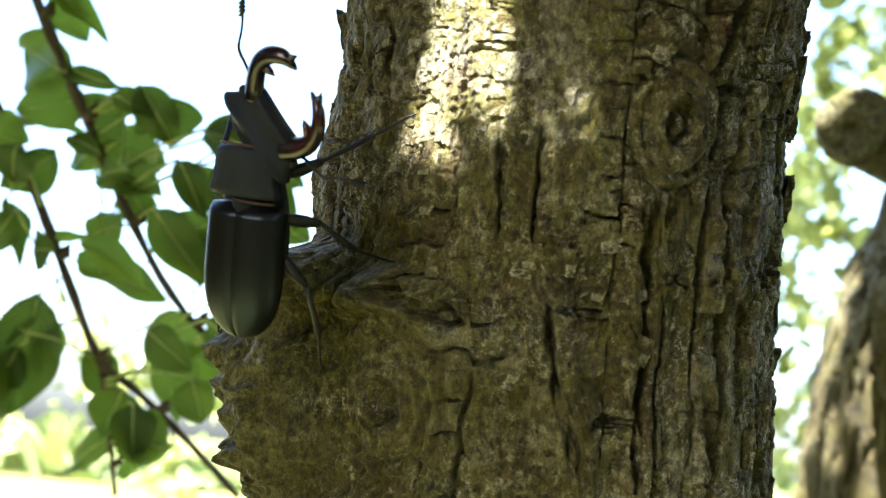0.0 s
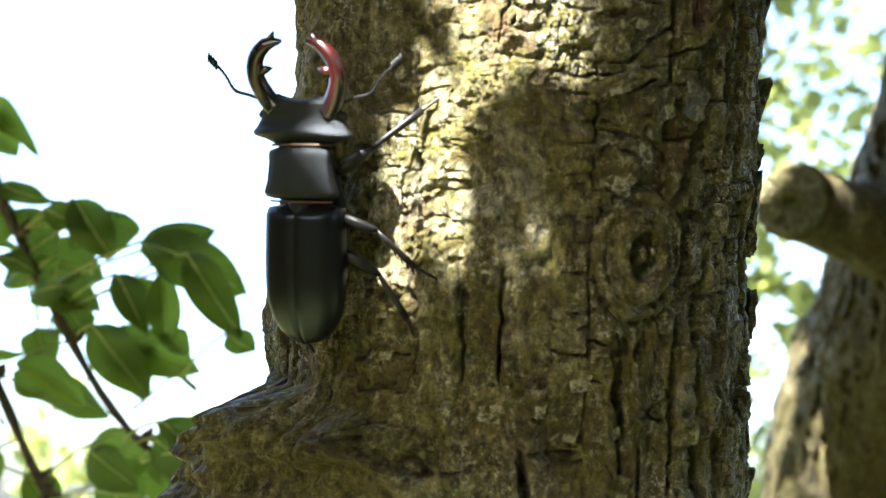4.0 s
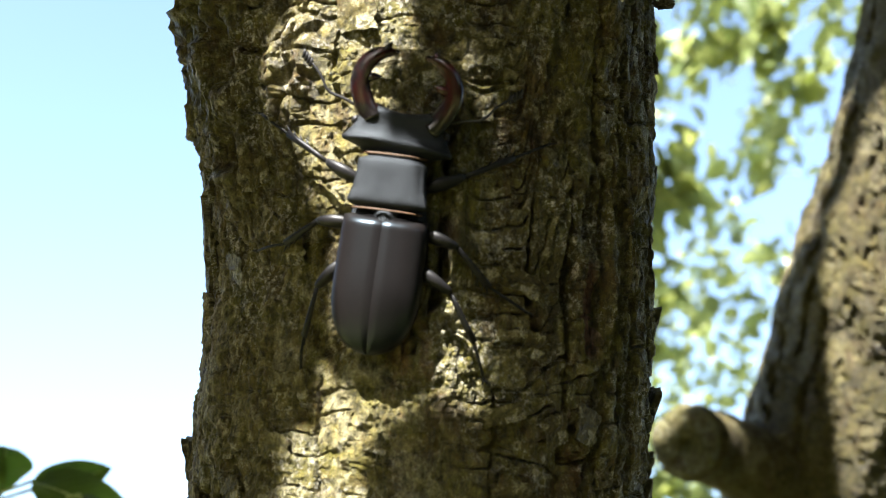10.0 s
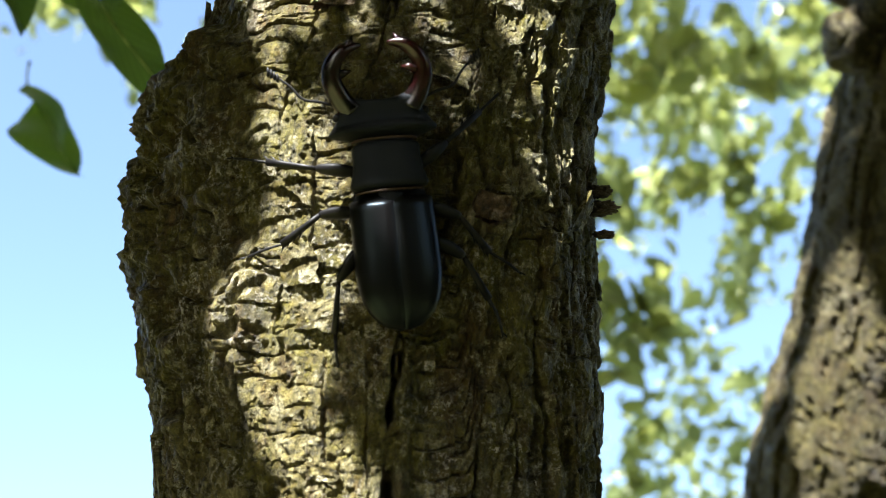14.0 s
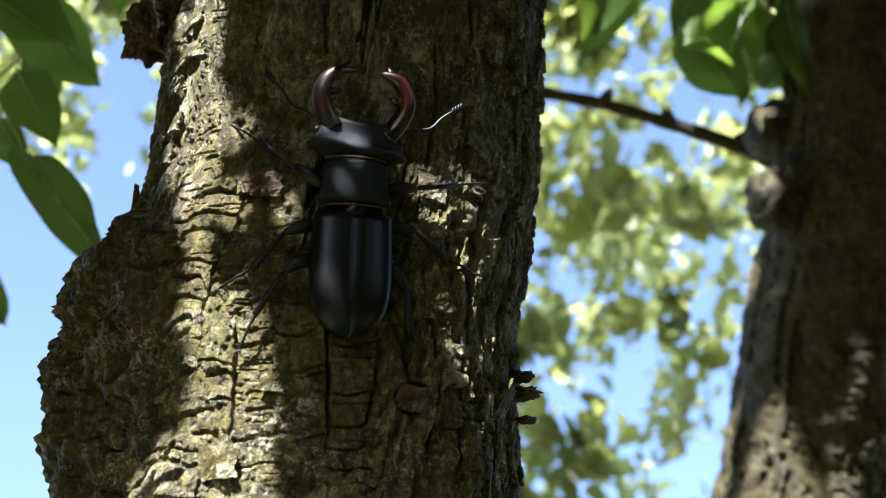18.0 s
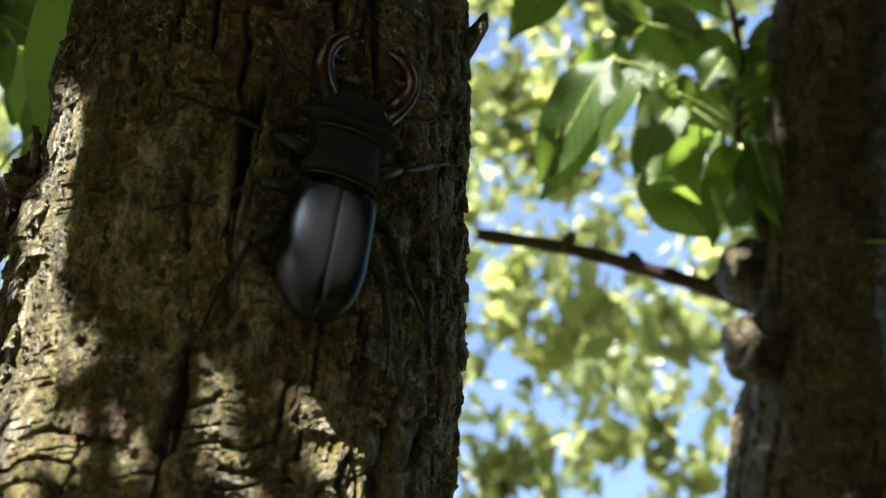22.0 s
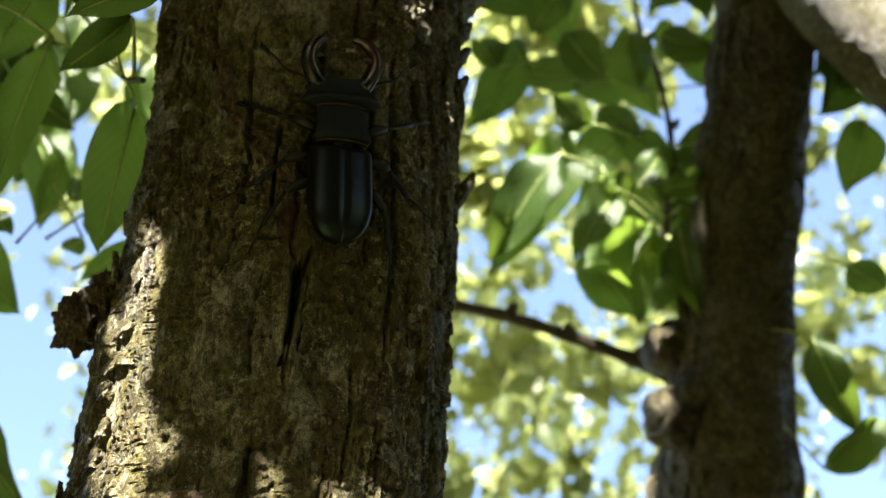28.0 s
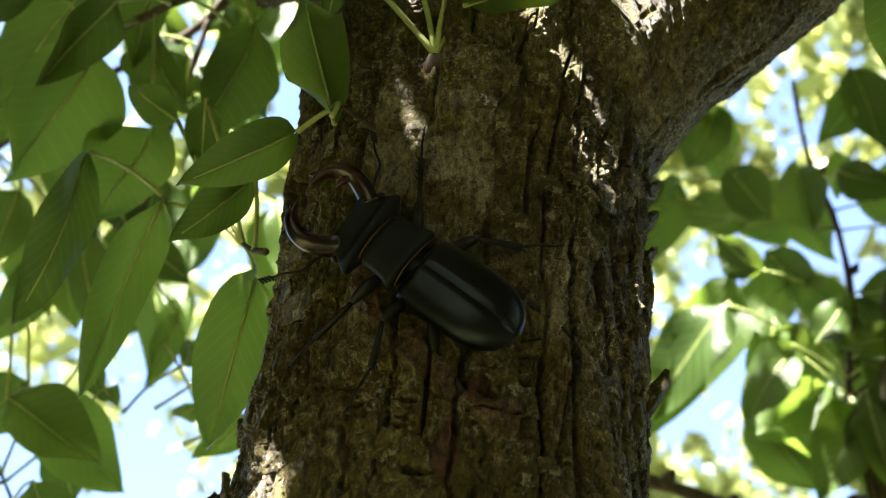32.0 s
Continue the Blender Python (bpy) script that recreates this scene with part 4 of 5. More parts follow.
# seconds, place of the waist, degrees round the trunk, heading, turn of the neck
CLIMB = [
    (0, -0.0531, -0.0680, -0.0457, -16, 4, 46),
    (0.5, -0.0534, -0.0650, -0.0414, -16, 1, 26),
    (1, -0.0475, -0.0620, -0.0412, -17, 12, 6),
    (1.5, -0.0490, -0.0640, -0.0359, -17, 9, 3),
    (2, -0.0445, -0.0660, -0.0320, -18, 9, -4),
    (2.5, -0.0406, -0.0640, -0.0292, -18, 11, -3),
    (3, -0.0415, -0.0620, -0.0286, -19, 11, -1),
    (3.5, -0.0381, -0.0590, -0.0243, -19, 11, -4),
    (4, -0.0370, -0.0560, -0.0184, -20, 1, 2),
    (4.5, -0.0306, -0.0540, -0.0143, -20, 6, 1),
    (6.5, -0.0229, -0.0548, 0.0092, -24, 6, 1),
    (7, -0.0221, -0.0550, 0.0093, -23, 5, -1),
    (7.5, -0.0186, -0.0563, 0.0160, -20, 5, 1),
    (8, -0.0155, -0.0573, 0.0213, -17, 4, 6),
    (8.5, -0.0122, -0.0576, 0.0241, -14, 3, 4),
    (9, -0.0103, -0.0580, 0.0289, -12, 2, 9),
    (9.5, -0.0043, -0.0590, 0.0322, -6, 10, -1),
    (10, -0.0029, -0.0593, 0.0388, -4, 7, 4),
    (10.5, 0.0021, -0.0598, 0.0444, 1, 8, 9),
    (11, 0.0052, -0.0602, 0.0512, 4, 8, 5),
    (11.5, 0.0075, -0.0598, 0.0578, 7, 6, -4),
    (12, 0.0072, -0.0602, 0.0641, 7, -5, -7),
    (12.5, 0.0066, -0.0605, 0.0697, 6, -11, -3),
    (13, 0.0084, -0.0602, 0.0778, 8, -11, -7),
    (13.5, 0.0087, -0.0605, 0.0854, 8, -8, -4),
    (15.5, 0.0096, -0.0603, 0.0991, 8, -5, 3),
    (16, 0.0101, -0.0607, 0.1022, 9, -2, 4),
    (16.5, 0.0120, -0.0603, 0.1071, 10, -0, 1),
    (17, 0.0135, -0.0599, 0.1139, 11, 0, -1),
    (17.5, 0.0146, -0.0594, 0.1212, 10, -2, 4),
    (18, 0.0166, -0.0584, 0.1276, 11, 1, 5),
    (18.5, 0.0174, -0.0583, 0.1306, 11, 1, 3),
    (19, 0.0181, -0.0576, 0.1345, 11, 0, 4),
    (19.5, 0.0226, -0.0564, 0.1424, 14, 8, 10),
    (20, 0.0269, -0.0547, 0.1493, 17, 14, -2),
    (20.5, 0.0299, -0.0540, 0.1563, 19, 12, 8),
    (21, 0.0340, -0.0526, 0.1615, 23, 10, 10),
    (21.5, 0.0364, -0.0520, 0.1693, 25, 7, 3),
    (22, 0.0377, -0.0519, 0.1777, 25, 11, 1),
    (22.5, 0.0377, -0.0520, 0.1884, 24, 5, 3),
    (23, 0.0382, -0.0520, 0.1945, 24, 2, -1),
    (23.5, 0.0358, -0.0531, 0.2015, 21, -1, -1),
    (24, 0.0345, -0.0537, 0.2080, 20, -4, 2),
    (24.5, 0.0323, -0.0544, 0.2122, 16, -4, 1),
    (25, 0.0309, -0.0547, 0.2162, 15, -3, 1),
    (25.5, 0.0312, -0.0547, 0.2158, 15, -0, -5),
    (27.5, 0.0313, -0.0543, 0.2176, 15, -1, -5),
    (28, 0.0300, -0.0545, 0.2250, 13, -1, -3),
    (29, 0.0229, -0.0552, 0.2387, 4, -12, -13),
    (29.5, 0.0190, -0.0553, 0.2430, 0, -18, -10),
    (30, 0.0163, -0.0549, 0.2478, -2, -31, -10),
    (30.5, 0.0113, -0.0546, 0.2516, -8, -39, -16),
    (31, 0.0117, -0.0548, 0.2421, -7, -50, -6),
    (31.5, 0.0103, -0.0546, 0.2418, -9, -53, -3),
    (32, 0.0087, -0.0542, 0.2434, -10, -52, -7),
]


def motions():
    body, neck, gait = [], [], [[] for _ in beetle_legs]
    phase, last, let = 0.0, None, [None] * len(beetle_legs)
    for t, x, y, z, az, hd, nk in CLIMB:
        a = radians(az)
        out = Vector((math.sin(a), -math.cos(a), 0))
        side = Vector((math.cos(a), math.sin(a), 0))
        up = Vector((0, 0, 1))
        g = radians(hd)
        fwd = (up * math.cos(g) + side * math.sin(g)).normalized()
        right = fwd.cross(out).normalized()
        place = Vector((x, y, z)) - out * 0.0035
        m = Matrix((right, fwd, out)).transposed().to_4x4()
        m.translation = place
        body.append((t, TREE @ m))
        neck.append((t, pose(0, 0.0102, 0, 4, 0, -nk)))
        if last is not None:
            phase += (place - last).length / 0.012 * 2 * math.pi
        last = place
        for i, (leg, sd, hip, claw) in enumerate(beetle_legs):
            w = phase + math.pi * ((i % 3 + (sd > 0)) % 2) + 0.4 * (i % 3)
            at, swing = Vector(np.array(hip) * np.array([sd, 1, 1]) * 0.001), sd * 12 * math.sin(w)
            # let the leg down until its claw meets the bark
            for down in range(-6, 80, 3):
                p = m @ (at + pose(0, 0, 0, 0, sd * down, swing) @ Vector(claw))
                if math.hypot(p.x - np.interp(p.z, AXIS_Z, AXIS_X), p.y) < np.interp(p.z, AXIS_Z, AXIS_R) + 0.0012 + (0.014 if p.z < -0.06 and p.x < -0.02 else 0):
                    break
            else:
                down = 52
            down = max(down, 0.4 * down + 0.6 * let[i]) if let[i] is not None else down
            let[i] = down
            gait[i].append((t, Matrix.Translation(at) @ pose(0, 0, 0, 0, sd * (down + 4 * max(0, math.cos(w)) - 4), swing)))
    walk(beetle, body)
    walk(beetle_head, neck)
    for (leg, _, _, _), rows in zip(beetle_legs, gait):
        walk(leg, rows)


# ---- ground ----
rings = [0.4, 1.5, 5, 20, 80, 400, 3000]
gv = [(0, 0, 0)] + [(q * math.cos(2 * math.pi * k / 32), q * math.sin(2 * math.pi * k / 32), 0.02 * math.sin(k * 2.3 + q)) for q in rings for k in range(32)]
bm = bmesh.new()
vs = [bm.verts.new(v) for v in gv]
for k in range(32):
    bm.faces.new((vs[0], vs[1 + k], vs[1 + (k + 1) % 32]))
    for j in range(len(rings) - 1):
        o, p = 1 + j * 32, 1 + (j + 1) * 32
        bm.faces.new((vs[o + k], vs[p + k], vs[p + (k + 1) % 32], vs[o + (k + 1) % 32]))
ground = part("ground", bm, GRASS)
ground.location = (0, 0, -1.5)
tagged(ground, "rough sunlit meadow grass below the trees", "ground", kind="structure")

# ---- leaves ----
def leaf_mesh(name, n=9, fold=0.25, curl=0.2, wave=0.0, seed=0):
    """A leaf blade one metre long and one wide, base at the origin, along +y, face up."""
    rng = random.Random(seed)
    a, b = rng.uniform(0, 6), rng.uniform(-0.08, 0.08)
    vs, m = [], 7
    for i in range(n):
        s = i / (n - 1)
        w = 0.5 * (s ** 0.68 * (1 - s) ** 0.92 / 0.419 if 0 < s < 1 else 0) + 0.012 * (i < n - 1)
        for j in range(m):
            u = (j / (m - 1) - 0.5) * 2
            z = fold * abs(u) * w * 1.2 - curl * s * s + wave * (math.sin(5 * s + a + 2 * u) * 0.05 + 0.03 * abs(u) * math.sin(11 * s + 2 * a + (2 if u > 0 else 0))) + (-0.012 if j == m // 2 else 0)
            vs.append((u * w + b * s * s, s, z))
    return raw_mesh(name, vs, grid_faces(n, m))


CURLS = (0.15, 0.30, 0.38, 0.10, 0.48, 0.05, 0.22, 0.33)
BLADES = [leaf_mesh("blade", 13, q, c, 1.5, i) for i, (q, c) in enumerate(zip((0.16, 0.28, 0.08, 0.36, 0.12, 0.22, 0.42, 0.20), CURLS))]
WAVES, BENDS = zip(*[(q.uniform(0, 6), q.uniform(-0.08, 0.08)) for q in (random.Random(i) for i in range(8))])
for me in BLADES:
    me.materials.append(LEAF)
rng = random.Random(11)
# near the middle of the camera's path, so that blades face the view
CAMERA_MID = Vector((0.025, -0.29, 0.06))


def add_leaf(parent, base, tip, width, turn=None, kind=None):
    """A blade with its stalk and midrib, from its base to its tip, its face turned to the camera."""
    base, tip = Vector(base), Vector(tip)
    d = tip - base
    length = d.length
    fwd = d.normalized()
    view = (CAMERA_MID - base).normalized()
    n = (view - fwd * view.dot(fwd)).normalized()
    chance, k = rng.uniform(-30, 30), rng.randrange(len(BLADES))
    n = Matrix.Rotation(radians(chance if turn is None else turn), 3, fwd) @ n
    right = fwd.cross(n)
    m = Matrix((right * width * 1.3, fwd * length, n * length)).transposed().to_4x4()
    m.translation = base
    k = k if kind is None else kind
    ob = new("leaf", BLADES[k])
    ob.parent = parent
    ob.matrix_local = m
    # the midrib runs along the middle of the blade and shows on both faces
    rib = [m @ Vector((BENDS[k] * q * q, q, -CURLS[k] * q * q - 0.012 + 0.075 * math.sin(5 * q + WAVES[k]))) for q in (0.0, 0.15, 0.3, 0.45, 0.6, 0.75, 0.88)]
    part("midrib", tube_mesh("midrib", rib, [0.0006, 0.0005, 0.00045, 0.0004, 0.00035, 0.0003, 0.0002], 6), PETIOLE, parent)
    return ob, n


def stalk(parent, a, b, r=0.00065):
    a, b = Vector(a), Vector(b)
    mid = (a + b) / 2 + Vector((rng.uniform(-1, 1), 0, rng.uniform(0.2, 1.2))) * (b - a).length * 0.07
    return part("stalk", tube_mesh("stalk", spline([a, mid, b], 6), [r * 1.4, r, r, r, r, r * 1.1], 6), PETIOLE, parent)


def leafy_twig(label, stems, lists):
    """A twig thing: its stems, and leaves whose stalks reach to the nearest place on a stem."""
    twig = empty("leafy_twig", TREE, label, "twig")
    spots = []
    for pts, r in stems:
        c = spline(pts, 24)
        spots += [Vector(p) for p in c]
        w = np.linspace(r, r * 0.5, 24) * (1 + 0.18 * np.sin(np.arange(24) * 2.1))
        part("stem", tube_mesh("stem", c, w, 9), TWIG, twig)
        for k in range(3, 22, 5) if r > 0.0017 else ():
            p = Vector(c[k])
            part("bud", tube_mesh("bud", [p, p + Vector((0.004, -0.001, 0.003)), p + Vector((0.006, -0.001, 0.007))], [r * 0.9, r * 1.0, r * 0.15], 6), TWIG, twig)
    for x, y, z, a, b, c, w, *way in lists:
        add_leaf(twig, (x, y, z), (a, b, c), w, *way)
        if spots:
            q = min(spots, key=lambda s: (s - Vector((x, y, z))).length)
            if (q - Vector((x, y, z))).length > 0.06:
                q = Vector((x, y, z)) + (q - Vector((x, y, z))).normalized() * 0.03
            stalk(twig, q, (x, y, z))
    return twig


TWIG_A = [(-0.267, 0.240, 0.027), (-0.253, 0.240, -0.003), (-0.237, 0.240, -0.038), (-0.221, 0.240, -0.071), (-0.197, 0.240, -0.114), (-0.175, 0.240, -0.138), (-0.158, 0.240, -0.148)]
TWIG_B = [(-0.304, 0.270, -0.027), (-0.289, 0.270, -0.051), (-0.270, 0.270, -0.095), (-0.257, 0.270, -0.127), (-0.242, 0.270, -0.160), (-0.224, 0.270, -0.173), (-0.197, 0.270, -0.196), (-0.170, 0.270, -0.222)]
TWIG_B2 = [(-0.242, 0.270, -0.160), (-0.238, 0.270, -0.188), (-0.234, 0.270, -0.228)]
LEAVES_A = [(-0.252, 0.240, 0.015, -0.238, 0.246, -0.006, 0.017),
    (-0.253, 0.240, 0.019, -0.224, 0.236, -0.001, 0.012),
    (-0.243, 0.240, -0.020, -0.285, 0.246, -0.009, 0.028),
    (-0.244, 0.240, -0.019, -0.217, 0.236, -0.026, 0.009),
    (-0.219, 0.240, -0.050, -0.255, 0.246, -0.066, 0.015),
    (-0.202, 0.240, -0.030, -0.218, 0.236, -0.032, 0.010),
    (-0.192, 0.240, -0.030, -0.194, 0.246, -0.055, 0.021),
    (-0.222, 0.240, -0.065, -0.197, 0.236, -0.073, 0.018),
    (-0.180, 0.240, -0.048, -0.148, 0.246, -0.041, 0.017),
    (-0.185, 0.240, -0.062, -0.169, 0.236, -0.077, 0.017),
    (-0.192, 0.240, -0.082, -0.176, 0.246, -0.116, 0.020),
    (-0.170, 0.240, -0.083, -0.156, 0.236, -0.091, 0.011),
    (-0.217, 0.240, -0.065, -0.206, 0.246, -0.089, 0.011)]
LEAVES_B = [(-0.288, 0.270, -0.045, -0.254, 0.276, -0.046, 0.006),
    (-0.266, 0.270, -0.058, -0.293, 0.266, -0.079, 0.021),
    (-0.255, 0.270, -0.111, -0.210, 0.276, -0.127, 0.022),
    (-0.272, 0.270, -0.100, -0.249, 0.266, -0.099, 0.006),
    (-0.293, 0.270, -0.083, -0.283, 0.276, -0.119, 0.012),
    (-0.275, 0.270, -0.129, -0.291, 0.266, -0.194, 0.033),
    (-0.250, 0.270, -0.155, -0.237, 0.276, -0.180, 0.019),
    (-0.209, 0.270, -0.145, -0.195, 0.266, -0.187, 0.021),
    (-0.231, 0.270, -0.192, -0.266, 0.276, -0.221, 0.013),
    (-0.204, 0.270, -0.199, -0.235, 0.266, -0.216, 0.013),
    (-0.264, 0.270, -0.144, -0.280, 0.276, -0.169, 0.015),
    (-0.286, 0.270, -0.156, -0.299, 0.266, -0.184, 0.018)]
LEAVES_H = [(-0.205, 0.230, -0.025, -0.190, 0.236, -0.051, 0.018),
    (-0.218, 0.230, -0.029, -0.198, 0.226, -0.037, 0.011),
    (-0.175, 0.230, -0.043, -0.130, 0.236, -0.059, 0.023),
    (-0.155, 0.230, -0.048, -0.131, 0.226, -0.084, 0.017),
    (-0.167, 0.230, -0.056, -0.166, 0.236, -0.091, 0.014),
    (-0.187, 0.230, -0.057, -0.171, 0.226, -0.080, 0.014),
    (-0.233, 0.230, -0.096, -0.204, 0.236, -0.112, 0.015),
    (-0.198, 0.230, -0.079, -0.175, 0.226, -0.109, 0.020),
    (-0.138, 0.230, -0.082, -0.127, 0.236, -0.093, 0.013),
    (-0.200, 0.230, -0.134, -0.180, 0.226, -0.150, 0.018),
    (-0.174, 0.230, -0.134, -0.167, 0.236, -0.151, 0.010),
    (-0.239, 0.230, -0.049, -0.222, 0.226, -0.054, 0.010),
    (-0.211, 0.230, -0.062, -0.235, 0.236, -0.068, 0.015)]
LEAVES_C = [(-0.0352, 0.0000, 0.2941, -0.0515, -0.0040, 0.2719, 0.0115, 0, 0), (-0.037, 0.030, 0.281, -0.044, 0.036, 0.235, 0.021),
    (-0.066, 0.030, 0.303, -0.080, 0.026, 0.251, 0.0155, 10, 4),
    (-0.090, 0.030, 0.319, -0.099, 0.036, 0.267, 0.016, -15, 0),
    (-0.102, 0.050, 0.371, -0.112, 0.046, 0.322, 0.032),
    (-0.109, 0.060, 0.416, -0.138, 0.066, 0.362, 0.029),
    (-0.092, 0.030, 0.375, -0.105, 0.026, 0.343, 0.015),
    (-0.0100, -0.0560, 0.2754, -0.0214, -0.0460, 0.3169, 0.0150, 0, 5)]
LEAVES_K = [(-0.018, -0.050, 0.275, -0.039, -0.054, 0.258, 0.011),
    (-0.052, 0.050, 0.384, -0.058, 0.056, 0.343, 0.023),
    (-0.082, 0.060, 0.349, -0.092, 0.056, 0.311, 0.026),
    (-0.056, 0.020, 0.332, -0.057, 0.026, 0.312, 0.010),
    (-0.066, 0.030, 0.331, -0.082, 0.026, 0.340, 0.011),
    (-0.127, 0.050, 0.400, -0.156, 0.056, 0.389, 0.015),
    (-0.092, 0.070, 0.429, -0.100, 0.066, 0.392, 0.019)]
LEAVES_D = [(-0.140, 0.140, 0.283, -0.104, 0.146, 0.264, 0.023),
    (-0.141, 0.160, 0.298, -0.156, 0.156, 0.277, 0.022),
    (-0.073, 0.060, 0.427, -0.055, 0.066, 0.405, 0.016),
    (-0.092, 0.090, 0.455, -0.094, 0.086, 0.425, 0.017),
    (-0.126, 0.050, 0.433, -0.148, 0.056, 0.414, 0.019),
    (-0.063, 0.080, 0.402, -0.049, 0.076, 0.370, 0.016),
    (-0.133, 0.160, 0.369, -0.142, 0.166, 0.346, 0.015),
    (-0.099, 0.090, 0.407, -0.081, 0.086, 0.375, 0.017),
    (-0.153, 0.140, 0.370, -0.163, 0.146, 0.343, 0.020),
    (-0.117, 0.180, 0.372, -0.091, 0.176, 0.354, 0.016),
    (-0.127, 0.200, 0.364, -0.131, 0.206, 0.343, 0.011),
    (-0.099, 0.200, 0.348, -0.102, 0.196, 0.317, 0.012),
    (-0.085, 0.200, 0.307, -0.094, 0.206, 0.301, 0.010),
    (-0.109, 0.100, 0.372, -0.115, 0.096, 0.346, 0.019)]
LEAVES_E = [(0.165, 0.300, 0.430, 0.128, 0.300, 0.344, 0.032),
    (0.196, 0.300, 0.429, 0.166, 0.300, 0.392, 0.027),
    (0.202, 0.300, 0.427, 0.230, 0.300, 0.406, 0.024),
    (0.233, 0.300, 0.423, 0.272, 0.300, 0.430, 0.029),
    (0.274, 0.300, 0.482, 0.330, 0.300, 0.487, 0.031),
    (0.229, 0.300, 0.380, 0.273, 0.300, 0.370, 0.018),
    (0.211, 0.300, 0.369, 0.170, 0.300, 0.339, 0.025),
    (0.224, 0.300, 0.358, 0.228, 0.300, 0.314, 0.020),
    (0.177, 0.300, 0.461, 0.143, 0.300, 0.480, 0.028),
    (0.143, 0.300, 0.488, 0.114, 0.300, 0.431, 0.028),
    (0.212, 0.300, 0.459, 0.205, 0.300, 0.507, 0.028),
    (0.261, 0.300, 0.465, 0.252, 0.300, 0.514, 0.032),
    (0.150, 0.300, 0.403, 0.130, 0.300, 0.391, 0.020),
    (0.187, 0.300, 0.404, 0.174, 0.300, 0.360, 0.023)]
LEAVES_F = [(0.223, 0.280, 0.487, 0.252, 0.280, 0.472, 0.025),
    (0.164, 0.280, 0.484, 0.183, 0.280, 0.457, 0.024),
    (0.291, 0.280, 0.295, 0.303, 0.280, 0.244, 0.023),
    (0.287, 0.280, 0.223, 0.325, 0.280, 0.251, 0.022),
    (0.317, 0.280, 0.339, 0.336, 0.280, 0.322, 0.020),
    (0.201, 0.280, 0.384, 0.219, 0.280, 0.410, 0.019),
    (0.122, 0.280, 0.458, 0.110, 0.280, 0.481, 0.020),
    (0.177, 0.280, 0.423, 0.151, 0.280, 0.437, 0.020),
    (0.241, 0.280, 0.389, 0.214, 0.280, 0.381, 0.017)]
LEAVES_L = [(0.327, 0.240, 0.450, 0.297, 0.240, 0.414, 0.030),
    (0.311, 0.240, 0.465, 0.322, 0.240, 0.422, 0.030),
    (0.322, 0.240, 0.408, 0.307, 0.240, 0.367, 0.025),
    (0.297, 0.240, 0.479, 0.275, 0.240, 0.435, 0.027),
    (0.318, 0.220, 0.480, 0.299, 0.220, 0.436, 0.033),
    (0.222, 0.280, 0.359, 0.227, 0.280, 0.311, 0.017),
    (0.158, 0.280, 0.402, 0.113, 0.280, 0.354, 0.032),
    (0.188, 0.280, 0.382, 0.162, 0.280, 0.341, 0.023)]
TWIG_E = [(0.231, 0.310, 0.314), (0.225, 0.310, 0.345), (0.224, 0.310, 0.374), (0.232, 0.310, 0.419), (0.229, 0.310, 0.470), (0.218, 0.310, 0.515), (0.215, 0.310, 0.567)]
TWIG_E2 = [(0.246, 0.310, 0.371), (0.224, 0.310, 0.368)]
BRANCH_R = [(0.248, 0.360, 0.289), (0.215, 0.360, 0.306), (0.178, 0.360, 0.320), (0.137, 0.360, 0.333), (0.089, 0.360, 0.343)]
LEAVES_J = [(-0.213, 0.330, 0.239, -0.174, 0.296, 0.190, 0.026),
    (-0.147, 0.190, 0.252, -0.139, 0.196, 0.232, 0.016),
    (-0.174, 0.190, 0.260, -0.163, 0.196, 0.226, 0.020),
    (-0.138, 0.190, 0.283, -0.124, 0.196, 0.266, 0.017),
    (-0.163, 0.190, 0.270, -0.177, 0.186, 0.258, 0.017)]
LEAVES_G = [(-0.137, 0.160, 0.292, -0.103, 0.166, 0.262, 0.028),
    (-0.131, 0.160, 0.259, -0.113, 0.156, 0.227, 0.021),
    (-0.125, 0.160, 0.2255, -0.089, 0.140, 0.1755, 0.019, 12, 2),
    (-0.054, 0.160, 0.286, -0.074, 0.156, 0.271, 0.012),
    (-0.070, 0.160, 0.307, -0.075, 0.166, 0.293, 0.010),
    (-0.112, 0.160, 0.296, -0.105, 0.156, 0.289, 0.008),
    (-0.121, 0.160, 0.309, -0.114, 0.166, 0.295, 0.009),
    (-0.133, 0.160, 0.367, -0.121, 0.156, 0.320, 0.016),
    (-0.084, 0.160, 0.307, -0.080, 0.166, 0.323, 0.010)]
TWIG_G = [(-0.235, 0.215, 0.400), (-0.200, 0.210, 0.340), (-0.168, 0.200, 0.290), (-0.150, 0.195, 0.262)]
LEAF_R = [(0.149, -0.010, 0.377, 0.139, -0.004, 0.331, 0.029),
    (0.005, -0.050, 0.325, -0.018, -0.044, 0.341, 0.010),
    (0.017, -0.050, 0.313, 0.047, -0.054, 0.316, 0.008),
    (-0.012, -0.050, 0.326, -0.015, -0.044, 0.309, 0.006),
    (-0.013, -0.050, 0.331, -0.023, -0.054, 0.332, 0.005)]
PETIOLES = [(0.011, -0.046, 0.301), (-0.013, -0.040, 0.334), (0.005, -0.044, 0.327), (0.017, -0.040, 0.358), (0.017, -0.042, 0.318)]
LIMB_BG = [(0.253, 0.200, 0.501), (0.276, 0.200, 0.455), (0.302, 0.200, 0.421), (0.332, 0.200, 0.381)]
